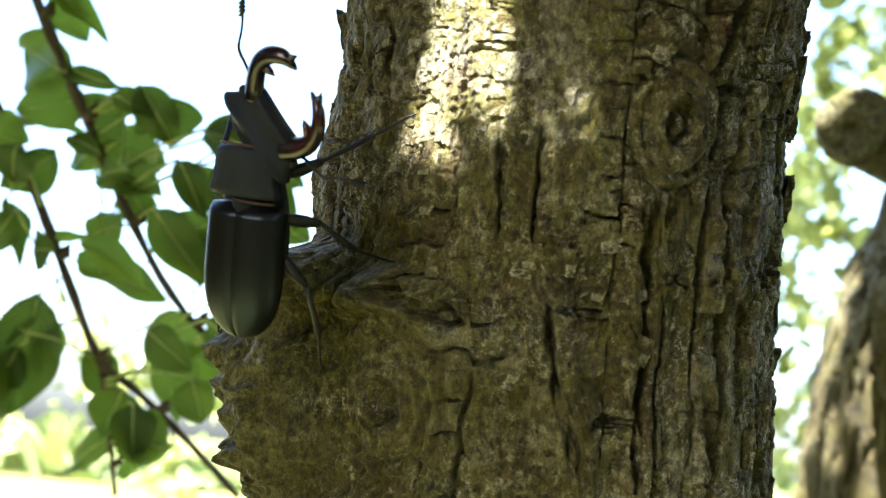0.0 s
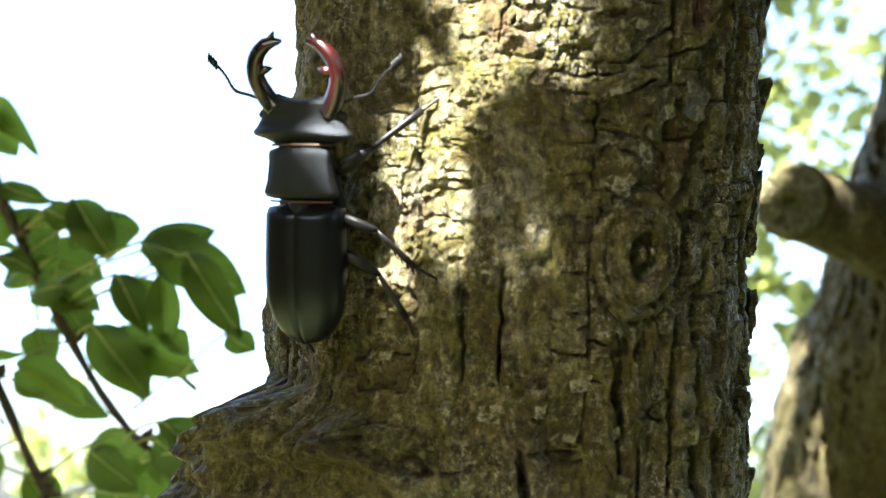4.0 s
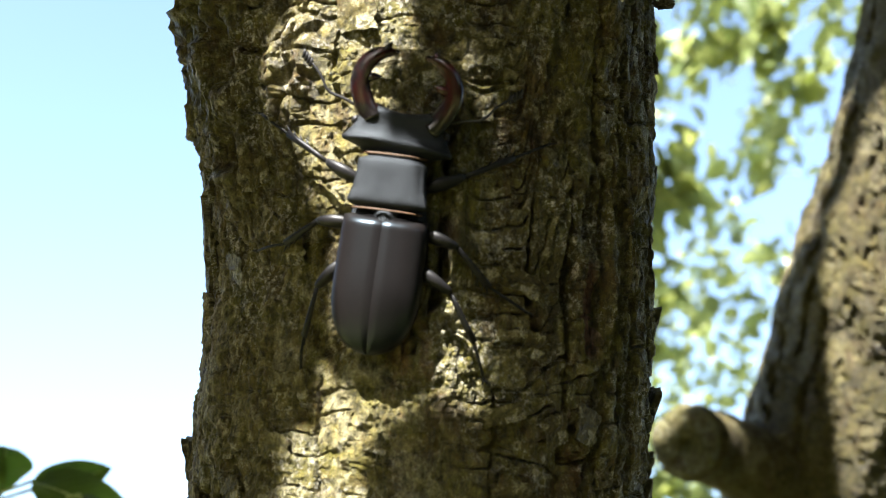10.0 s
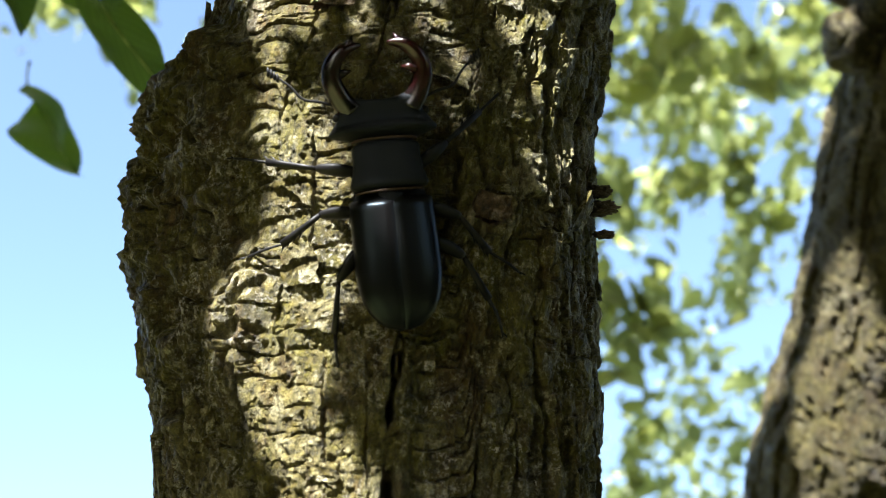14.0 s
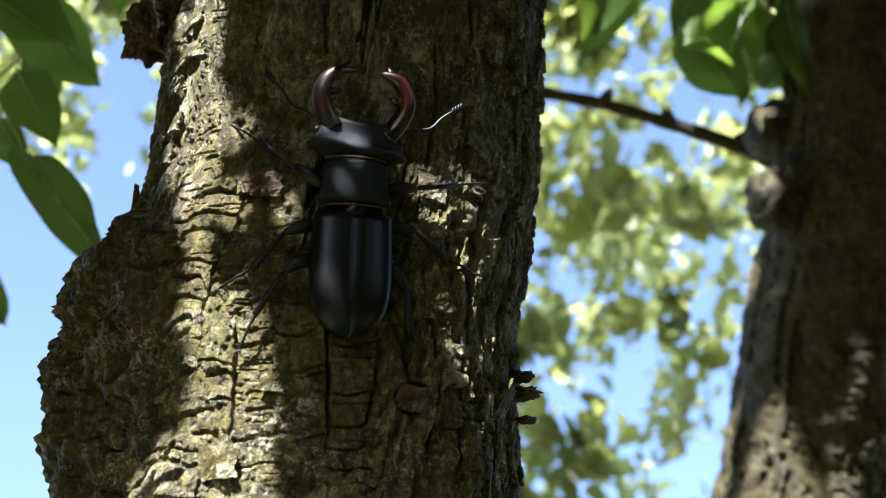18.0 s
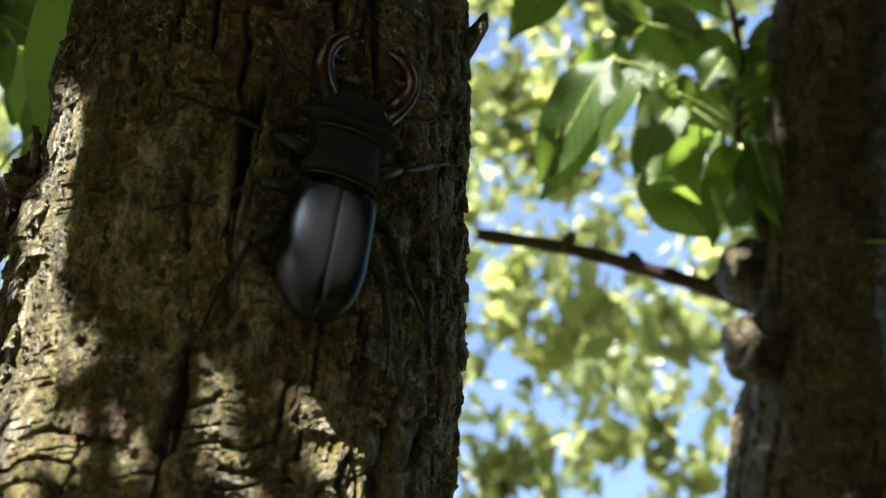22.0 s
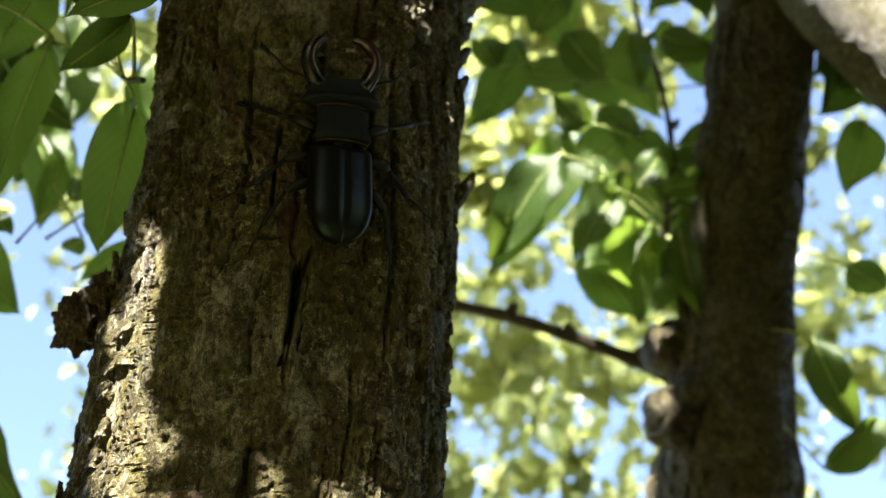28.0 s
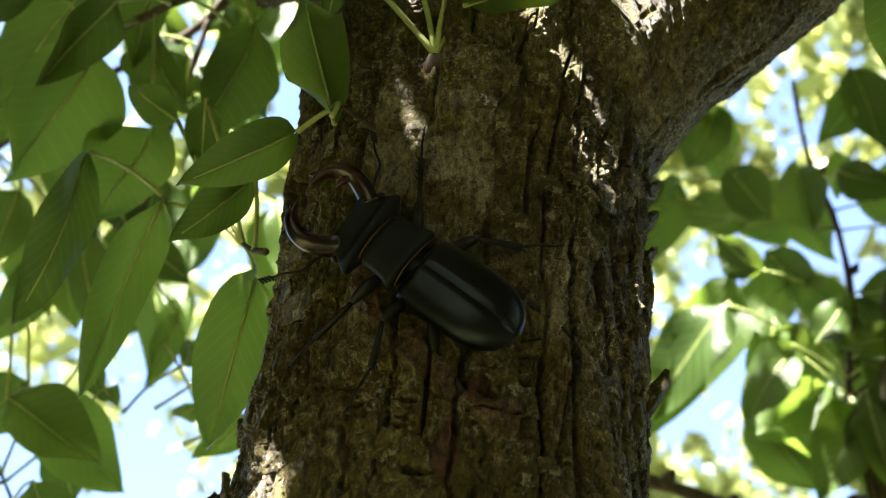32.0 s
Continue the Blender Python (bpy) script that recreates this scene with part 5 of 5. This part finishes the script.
# where gaps are left in the added crown, so that the sun reaches the bark, the beetle and the second stem
SUN_LOW = [(0.000, -0.052, -0.045, 0.0020), (-0.001, -0.051, -0.043, 0.0021), (0.004, -0.051, -0.037, 0.0037), (-0.018, -0.048, -0.037, 0.0042),
    (0.010, -0.050, -0.028, 0.0021), (-0.017, -0.047, -0.021, 0.0044),
    (-0.011, -0.050, -0.021, 0.0065), (-0.026, -0.044, -0.020, 0.0027), (-0.011, -0.049, -0.016, 0.0065), (-0.016, -0.048, -0.014, 0.0087),
    (-0.021, -0.046, -0.012, 0.0066), (-0.021, -0.046, -0.005, 0.0042), (-0.017, -0.048, -0.002, 0.0065), (-0.013, -0.049, 0.003, 0.0015),
    (-0.000, -0.051, 0.004, 0.0026), (0.001, -0.051, 0.006, 0.0020), (0.002, -0.050, 0.011, 0.0031), (0.010, -0.050, 0.012, 0.0046),
    (0.005, -0.050, 0.013, 0.0040)]
SUN_WAIST = [(0.012, -0.050, 0.013, 0.0043), (0.005, -0.050, 0.016, 0.0053), (0.009, -0.049, 0.022, 0.0064), (-0.010, -0.048, 0.027, 0.0055),
    (-0.002, -0.050, 0.029, 0.0041), (-0.043, -0.023, 0.039, 0.0024), (-0.003, -0.050, 0.040, 0.0043), (-0.043, -0.023, 0.042, 0.0019),
    (-0.010, -0.049, 0.044, 0.0044), (0.025, -0.045, 0.050, 0.0028), (-0.017, -0.047, 0.054, 0.0056), (-0.014, -0.048, 0.059, 0.0044),
    (-0.012, -0.050, 0.062, 0.0056), (-0.017, -0.047, 0.062, 0.0056), (-0.005, -0.051, 0.064, 0.0033), (-0.023, -0.045, 0.067, 0.0057),
    (-0.021, -0.046, 0.071, 0.0057), (-0.005, -0.051, 0.077, 0.0044), (-0.013, -0.049, 0.078, 0.0034), (-0.003, -0.051, 0.079, 0.0045),
    (-0.031, -0.040, 0.082, 0.0029)]
SUN_SWELL = [(-0.014, -0.049, 0.082, 0.0058), (-0.030, -0.041, 0.083, 0.0024), (-0.004, -0.051, 0.089, 0.0057), (-0.025, -0.044, 0.092, 0.0035),
    (-0.010, -0.050, 0.093, 0.0068), (-0.008, -0.051, 0.097, 0.0058), (-0.005, -0.051, 0.103, 0.0040), (-0.015, -0.049, 0.104, 0.0047),
    (-0.009, -0.051, 0.109, 0.0034), (-0.017, -0.048, 0.113, 0.0060), (0.023, -0.047, 0.115, 0.0017), (0.023, -0.047, 0.116, 0.0015),
    (-0.022, -0.043, 0.123, 0.0042), (-0.018, -0.045, 0.124, 0.0048), (0.015, -0.049, 0.131, 0.0044), (-0.018, -0.043, 0.133, 0.0053),
    (0.015, -0.049, 0.135, 0.0035), (-0.018, -0.042, 0.140, 0.0044), (-0.025, -0.035, 0.146, 0.0051), (-0.028, -0.031, 0.147, 0.0042),
    (-0.022, -0.036, 0.151, 0.0065)]
SUN_FORK = [(-0.023, -0.035, 0.158, 0.0052), (-0.023, -0.034, 0.162, 0.0053), (-0.022, -0.034, 0.182, 0.0036), (-0.020, -0.035, 0.182, 0.0029),
    (-0.017, -0.037, 0.190, 0.0047), (-0.019, -0.035, 0.193, 0.0043), (-0.019, -0.035, 0.200, 0.0060), (-0.016, -0.037, 0.203, 0.0037),
    (-0.018, -0.035, 0.206, 0.0037), (-0.018, -0.035, 0.209, 0.0041), (0.013, -0.046, 0.263, 0.0035), (0.014, -0.046, 0.267, 0.0031),
    (0.011, -0.046, 0.268, 0.0031), (0.031, -0.045, 0.276, 0.0012), (0.008, -0.046, 0.282, 0.0022), (0.024, -0.047, 0.285, 0.0029),
    (0.004, -0.044, 0.293, 0.0022), (0.026, -0.047, 0.296, 0.0022), (0.010, -0.046, 0.299, 0.0018),
    (-0.0195, -0.033, 0.203, 0.0060), (-0.024, -0.030, 0.183, 0.0048), (-0.0255, -0.030, 0.163, 0.0060)]
SUN_FLANK = [(-0.021, -0.036, 0.163, 0.0042), (-0.023, -0.034, 0.157, 0.0042), (-0.028, -0.031, 0.147, 0.0042), (-0.013, -0.042, 0.152, 0.0046),
    (0.022, -0.047, 0.158, 0.0033), (0.024, -0.047, 0.145, 0.0033), (0.015, -0.048, 0.146, 0.0026), (-0.019, -0.037, 0.170, 0.0045),
    (-0.018, -0.043, 0.133, 0.0044), (-0.022, -0.043, 0.123, 0.0038), (-0.009, -0.047, 0.132, 0.0041), (0.002, -0.050, 0.129, 0.0022),
    (-0.017, -0.048, 0.112, 0.0042), (0.015, -0.049, 0.131, 0.0040), (0.017, -0.048, 0.140, 0.0022)]
SUN_BEETLE = [(-0.021, -0.063, 0.023, 0.0050), (-0.015, -0.063, 0.022, 0.0040), (-0.022, -0.062, 0.014, 0.0045),
    (0.018, -0.061, 0.142, 0.0045), (0.023, -0.061, 0.142, 0.0030),
    (0.013, -0.061, 0.131, 0.0030), (0.032, -0.055, 0.166, 0.0040), (0.028, -0.055, 0.152, 0.0050),
    (-0.033, -0.062, -0.003, 0.0055), (-0.024, -0.062, 0.009, 0.0040), (-0.011, -0.063, 0.042, 0.0030), (-0.012, -0.063, 0.033, 0.0035),
    (0.006, -0.062, 0.089, 0.0030), (0.011, -0.063, 0.116, 0.0030)]
SUN_STEM = [(0.125, 0.497, -0.179, 0.0300), (0.138, 0.520, -0.227, 0.0232), (0.144, 0.472, -0.124, 0.0143), (0.152, 0.533, -0.256, 0.0159),
    (0.186, 0.436, -0.043, 0.0160), (0.193, 0.448, -0.072, 0.0206), (0.160, 0.483, -0.148, 0.0217), (0.195, 0.409, 0.021, 0.0190),
    (0.204, 0.421, -0.004, 0.0150), (0.223, 0.380, 0.087, 0.0250), (0.208, 0.399, 0.045, 0.0210), (0.195, 0.413, 0.014, 0.0170),
     (0.211, 0.358, 0.136, 0.0170), (0.204, 0.375, 0.102, 0.0170),
    (0.217, 0.318, 0.258, 0.0090)]
FORK_LIT = [(0.045, -0.036, 0.335, 0.0070), (0.056, -0.036, 0.340, 0.0106), (0.070, -0.036, 0.343, 0.0108), (0.084, -0.036, 0.351, 0.0082), (0.033, -0.036, 0.341, 0.0053)]

leafy_twig("dark twig with green pear leaves against the sky", [(TWIG_A, 0.0028), (TWIG_B, 0.0030), (TWIG_B2, 0.002)], LEAVES_A + LEAVES_B + LEAVES_H)
leafy_twig("drooping twig with large glossy pear leaves", [([(-0.03, 0.03, 0.43), (-0.05, 0.04, 0.405), (-0.09, 0.06, 0.395), (-0.14, 0.09, 0.39)], 0.0022), ([(-0.030, 0.0, 0.272), (-0.036, 0.012, 0.279), (-0.040, 0.020, 0.285)], 0.0009), ([(-0.002, -0.044, 0.281), (-0.005, -0.051, 0.279), (-0.009, -0.054, 0.280)], 0.0008)], LEAVES_C + LEAVES_K + LEAVES_D)
leafy_twig("twig with broad pear leaves on the second stem", [(TWIG_E, 0.0026), (TWIG_E2, 0.002)], LEAVES_E + LEAVES_F + LEAVES_L)
leafy_twig("hanging twig with a few green pear leaves", [(TWIG_G, 0.0013)], LEAVES_G + LEAVES_J)
rt = random.Random(21)
MORE_E = []
for k in range(24):
    q = spline(TWIG_E, 30)[rt.randrange(4, 30)] + np.array([rt.uniform(-0.05, 0.05), rt.uniform(-0.03, 0.06), rt.uniform(-0.01, 0.02)])
    t = q + np.array([rt.uniform(-0.05, 0.03), rt.uniform(-0.02, 0.01), rt.uniform(-0.05, -0.015)])
    MORE_E.append((*q, *t, rt.uniform(0.024, 0.032)))
leafy_twig("side shoots with overlapping light green pear leaves", [(TWIG_E2, 0.0015)], MORE_E)
MORE_A = []
for k in range(30):
    q = spline(TWIG_A if k % 2 else TWIG_B, 30)[rt.randrange(2, 30)] + np.array([rt.uniform(-0.03, 0.05), rt.uniform(-0.03, 0.03), rt.uniform(-0.02, 0.02)])
    t = q + np.array([rt.uniform(-0.03, 0.04), rt.uniform(-0.02, 0.02), rt.uniform(-0.03, 0.012)])
    w = rt.uniform(0.015, 0.026)
    if q[2] < -0.02:
        MORE_A.append((*q, *t, w))
leafy_twig("side shoots with small overlapping pear leaves against the sky", [(TWIG_B2, 0.0016)], MORE_A)
MORE_D = []
for k in range(30):
    q = np.array([rt.uniform(-0.20, -0.05), 0, rt.uniform(0.39, 0.52)])
    q[1] = rt.uniform(0.10, 0.26)
    t = q + np.array([rt.uniform(-0.02, 0.02), rt.uniform(-0.02, 0.02), rt.uniform(-0.055, -0.03)])
    MORE_D.append((*q, *t, rt.uniform(0.020, 0.030)))
leafy_twig("leafy side branch of long drooping pear leaves", [([(-0.03, 0.05, 0.47), (-0.09, 0.14, 0.46), (-0.15, 0.18, 0.45), (-0.22, 0.22, 0.42)], 0.0024), ([(-0.09, 0.14, 0.46), (-0.11, 0.17, 0.40), (-0.12, 0.18, 0.35)], 0.0015)], MORE_D)
bough = empty("bare_branch", TREE, "thin grey bare branch behind the trunk", "branch")
part("stem", tube_mesh("stem", spline(BRANCH_R, 30), np.linspace(0.0046, 0.0034, 30) * (1 + 0.1 * np.sin(np.arange(30) * 1.7)), 10), TWIG, bough)
for k, dx in ((8, 0.008), (15, -0.006), (22, 0.007)):
    p = Vector(spline(BRANCH_R, 30)[k])
    part("bud", tube_mesh("bud", [p, p + Vector((dx * 0.5, -0.004, 0.004)), p + Vector((dx * 0.8, -0.005, 0.007))], [0.004, 0.0035, 0.0015], 7), TWIG, bough)
shoot = empty("leaf_shoot", TREE, "young shoot with yellow-green stalks at the fork", "shoot")
part("bud", tube_mesh("bud", [Vector(PETIOLES[0]) + Vector((0, 0.012, -0.004)), Vector(PETIOLES[0]) + Vector((0, 0.003, -0.002)), Vector(PETIOLES[0])], [0.004, 0.003, 0.0012], 8), TWIG, shoot)
for q in PETIOLES[1:]:
    stalk(shoot, PETIOLES[0], q, 0.0007)
for i, (x, y, z, a, b, c, w) in enumerate(LEAF_R):
    add_leaf(shoot, (x, y, z), (a, b, c), w, (10, 8, 25, -20, 15)[i])
stalk(shoot, (0.118, -0.004, 0.378), LEAF_R[0][:3], 0.001)
limb_far = empty("grey_limb", TREE, "pale grey limb crossing above the second stem", "limb")
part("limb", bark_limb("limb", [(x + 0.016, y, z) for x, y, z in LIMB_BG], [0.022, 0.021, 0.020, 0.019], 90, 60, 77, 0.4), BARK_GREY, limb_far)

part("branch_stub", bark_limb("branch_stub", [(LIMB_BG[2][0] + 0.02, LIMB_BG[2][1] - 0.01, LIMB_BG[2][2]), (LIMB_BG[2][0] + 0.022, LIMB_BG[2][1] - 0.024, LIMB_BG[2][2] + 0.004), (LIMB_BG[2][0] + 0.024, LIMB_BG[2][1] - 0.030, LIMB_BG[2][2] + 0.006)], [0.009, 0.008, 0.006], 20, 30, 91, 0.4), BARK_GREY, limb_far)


def leaf_cloud(name, spots, sizes, seed, mat, face=None):
    """Many small folded leaves in one mesh."""
    r = np.random.default_rng(seed)
    n = len(spots)
    spots = np.asarray(spots)
    # six places of one folded leaf
    shape = np.array([(0, 0, 0), (-0.5, 0.42, 0.12), (0, 0.48, 0), (0.5, 0.42, 0.12), (0, 1.0, -0.1), (-0.36, 0.75, 0.06), (0.36, 0.75, 0.06), (-0.34, 0.12, 0.07), (0.34, 0.12, 0.07)])
    q = r.normal(size=(n, 3))
    if face is not None:
        q = q * 0.55 + np.asarray(face)
    q /= np.linalg.norm(q, axis=1)[:, None]
    d = r.normal(size=(n, 3)) + np.array([0, 0, -0.7])
    d -= q * (d * q).sum(1)[:, None]
    d /= np.linalg.norm(d, axis=1)[:, None]
    s = np.cross(d, q)
    sizes = np.asarray(sizes)[:, None, None]
    wide = r.uniform(0.5, 0.68, (n, 1, 1))
    P = spots[:, None] + sizes * ((shape[None, :, :1] * wide) * s[:, None] + (shape[None, :, 1:2] - 0.5) * d[:, None] + shape[None, :, 2:] * q[:, None])
    f = np.array([(0, 2, 1, 7), (0, 8, 3, 2), (2, 4, 5, 1), (2, 3, 6, 4)])
    F = (np.arange(n)[:, None, None] * 9 + f[None]).reshape(-1, 4)
    return part(name, raw_mesh(name, P.reshape(-1, 3), F), mat)


# foliage of the trees behind, seen against the sky (directions from the camera in the tree's space)
def far_foliage():
    r = np.random.default_rng(5)
    spots, sizes = [], []
    made = tries = 0
    while made < 820 and tries < 14000:
        tries += 1
        az, el = r.uniform(-36, 46), r.uniform(-18, 50)
        dist = r.uniform(2.2, 5.0)
        clump = noise.fractal(Vector((az * 0.085, el * 0.085, dist * 0.3)), 1.0, 2.0, 3)
        if az > -2:
            dens = 0.55 + 0.20 * (el > 20) + 0.15 * (el < 6) + 1.2 * clump
        else:
            dens = (0.45 if el > 24 else 0.004 if el > -8 else 0.08) + (0.5 * clump if el > 18 else 0)
        if r.random() > dens:
            continue
        made += 1
        p = Vector((0.03, -0.29, 0.08)) + Vector((math.sin(radians(az)) * math.cos(radians(el)), math.cos(radians(az)) * math.cos(radians(el)), math.sin(radians(el)))) * dist
        # a drooping spray: leaves set along a bent line, most of them near its outer end
        way = Vector((r.normal(), 0.5 * r.normal(), -0.5 + 0.6 * r.normal())).normalized()
        long = dist * r.uniform(0.05, 0.13)
        for _ in range(int(r.integers(16, 46))):
            k = r.random() ** 0.8
            spots.append(p + way * long * k + Vector((0, 0, -0.35)) * long * k * k + Vector(r.normal(size=3)) * dist * 0.010)
            sizes.append(r.uniform(0.040, 0.082))
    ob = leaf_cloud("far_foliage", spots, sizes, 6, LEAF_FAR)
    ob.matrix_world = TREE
    tagged(ob, "yellow-green foliage of trees behind, sunlight put into its leaf colour", "foliage", kind="stuff")


far_foliage()


# the crown added overhead, out of view: placed to shade the trunk, with gaps left where the sun comes through
def crown():
    r = np.random.default_rng(8)
    S = np.array(SUN_WAY)
    e1 = np.cross(S, [0, 1, 0])
    e1 /= np.linalg.norm(e1)
    e2 = np.cross(S, e1)
    flat = np.stack([e1, e2])
    lit = np.array(SUN_LOW + SUN_WAIST + SUN_SWELL + SUN_FORK + SUN_FLANK + SUN_BEETLE + SUN_STEM + FORK_LIT + [(0.10, -0.032, 0.362, 0.014), (0.330, 0.185, 0.440, 0.013), (0.350, 0.185, 0.405, 0.015), (-0.016, -0.056, 0.305, 0.007), (-0.003, -0.050, 0.336, 0.009), (0.036, -0.050, 0.318, 0.007), (0.011, -0.046, 0.300, 0.004)])
    height, front = lit[:, 2], lit[:, 1] < 0.1
    share = np.interp(height, [-0.012, 0.0, 0.07, 0.075, 0.15, 0.155, 0.25, 0.255], [0.78, 1.05, 1.05, 0.92, 0.92, 1.20, 1.20, 0.68])
    share = np.where(lit[:, 0] > 0.035, 1.02, np.where((height > 0.15) & (height < 0.25) & (lit[:, 0] > 0), 0.9, share))
    share = np.where((lit[:, 0] > 0.005) & (lit[:, 0] < 0.03) & (lit[:, 1] > -0.053) & (((height > 0) & (height < 0.07)) | ((height > 0.125) & (height < 0.175))), np.where(height < 0.1, 0.86, 0.66), share)
    lit_uv, lit_r = lit[:, :3] @ flat.T, lit[:, 3] * np.where(front, share, np.where(height > 0.08, 0.85, np.where(height < -0.1, 0.75, 1.0)))
    # what lies in shade: the front of the trunk and the fork
    th, z = np.meshgrid(np.radians(np.linspace(-100, 100, 64)), np.linspace(-0.17, 0.40, 170))
    c, rad = np.interp(z, AXIS_Z, AXIS_X), np.interp(z, AXIS_Z, AXIS_R)
    T = np.stack([c + rad * np.sin(th), -rad * np.cos(th), z], -1).reshape(-1, 3)
    L = np.array([(0.05 + 0.7 * k, -0.02, 0.33 + 0.65 * k) for k in np.linspace(0, 0.3, 14)])
    B = np.array([(np.interp(zz, (-0.3, -0.09, 0.03, 0.13, 0.23, 0.6), (0.195, 0.215, 0.232, 0.250, 0.259, 0.276)) + dx, 0.36 - 0.47 * (zz - 0.22) - 0.02, zz) for zz in np.linspace(-0.30, 0.6, 120) for dx in np.linspace(-0.05, 0.05, 13)])
    V = np.array([((q[0] + q[3]) / 2 + r.uniform(-0.01, 0.01), q[1], (q[2] + q[5]) / 2 + r.uniform(-0.01, 0.01)) for q in LEAVES_D + LEAVES_G])
    C = np.array([(0.122 + 0.02 * math.cos(a) * k, 0.385, -0.031 + 0.02 * math.sin(a) * k) for a in np.linspace(0, 6.28, 12) for k in (0.3, 0.65, 1.0)])
    T = np.concatenate([T, L + [0, 0, -0.02], B, V, C])
    uv = T @ flat.T
    dark = (np.linalg.norm(uv[:, None] - lit_uv[None], axis=2) > lit_r[None] * 1.05).all(1)
    uv, T = uv[dark], T[dark]
    open_ = np.ones(len(uv), bool)

    def in_view(p):
        """The space that the camera looks through, where no crown leaves are placed."""
        x, y, z = np.moveaxis(np.asarray(p), -1, 0)
        deep = y + 0.36
        return (deep > 0) & (np.abs(x - 0.04) < 0.10 + 0.60 * deep) & (z < 0.16 + 1.0 * deep) & (z > -0.16 - 0.42 * deep)

    spots, sizes = [], []
    for k in range(22000):
        idx = np.flatnonzero(open_)
        if len(idx) < 0.004 * len(uv):
            break
        i = idx[r.integers(len(idx))]
        size = (0.075, 0.055, 0.038, 0.024, 0.015, 0.010, 0.007)[min(6, int(k / 1300) + int(r.integers(0, 2)))]
        rr = size * 0.31
        p_uv = uv[i] + r.uniform(-0.6, 0.6, 2) * rr
        if (np.linalg.norm(lit_uv - p_uv, axis=1) < lit_r + size * 0.24).any():
            continue
        # hung as low as it can be without coming into the camera's view
        for s in sorted(r.uniform(0.26, 1.25, 6)):
            p = T[i] + S * s + (p_uv - uv[i]) @ flat
            if not in_view(p):
                break
        else:
            continue
        spots.append(p)
        sizes.append(size)
        open_ &= np.linalg.norm(uv - p_uv, axis=1) > rr * 0.78
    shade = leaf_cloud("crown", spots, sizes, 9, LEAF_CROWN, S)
    shade.parent = pear_tree
    shade["kind"] = "stuff"
    shade["label"] = "unseen leafy crown overhead, placed to shade the trunk"
    # the wider crown, unseen above and behind the camera, added to dim the skylight, and the leaves just over the fork
    q = r.normal(size=(90000, 3))
    q /= np.linalg.norm(q, axis=1)[:, None]
    far = r.random(len(q)) < 0.9
    q = q[np.where(far, (q[:, 2] > -0.55) & ((q[:, 1] < 0.55) | (q[:, 2] > 0.62)), q[:, 2] > 0.45)]
    far = r.random(len(q)) < 0.86
    q[~far, 2] = np.abs(q[~far, 2]) + 0.4
    swell = np.clip(1.05 + 0.75 * fractal(q[:, 0] * 2.1 + 5, q[:, 1] * 2.1 + 5, q[:, 2] * 2.1 + 5, 3, 71), 0.85, 2.2) * (1 + 0.35 * np.clip(q[:, 2], 0, 1))
    p = np.array([0.0, -0.18, 0.18]) + q * np.where(far, r.uniform(0.75, 1.75, len(q)) * swell, r.uniform(0.38, 0.7, len(q)))[:, None]
    clear = np.ones(len(q), bool)
    # gaps left so that skylight fills the beetle's back and the right flank
    for gap, wide in (((-0.50, -0.80, 0.30), 0.955), ((0.82, -0.50, 0.20), 0.968)):
        clear &= q @ (np.array(gap) / np.linalg.norm(gap)) < wide
    puv = p @ flat.T
    for c, rad in zip(lit_uv, lit_r):
        clear &= (np.linalg.norm(puv - c, axis=1) > rad + 0.055 * swell) | (p @ S < 0.2)
    clear &= ~in_view(p)
    spots = p[clear][:36000]
    sizes = r.uniform(0.06, 0.10, len(spots)) * swell[clear][:36000] ** 0.9
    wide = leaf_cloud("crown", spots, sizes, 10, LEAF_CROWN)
    wide.parent = pear_tree
    wide["kind"] = "stuff"
    wide["label"] = "unseen leaves round the trunk, added to dim the skylight"


crown()

# far hedge at the edge of the meadow
r = np.random.default_rng(3)
hs = []
for k in range(5000):
    a = r.uniform(0, 2 * math.pi)
    d = r.uniform(34, 44)
    hs.append((d * math.cos(a), d * math.sin(a), -1.5 + abs(r.normal()) * 0.7 * (1 + 0.5 * math.sin(a * 9))))
hedge = leaf_cloud("far_hedge", hs, r.uniform(0.8, 1.9, len(hs)), 12, WOODS)
tagged(hedge, "hedge far across the meadow, sunlight put into its pale green", "hedge", kind="stuff")


motions()
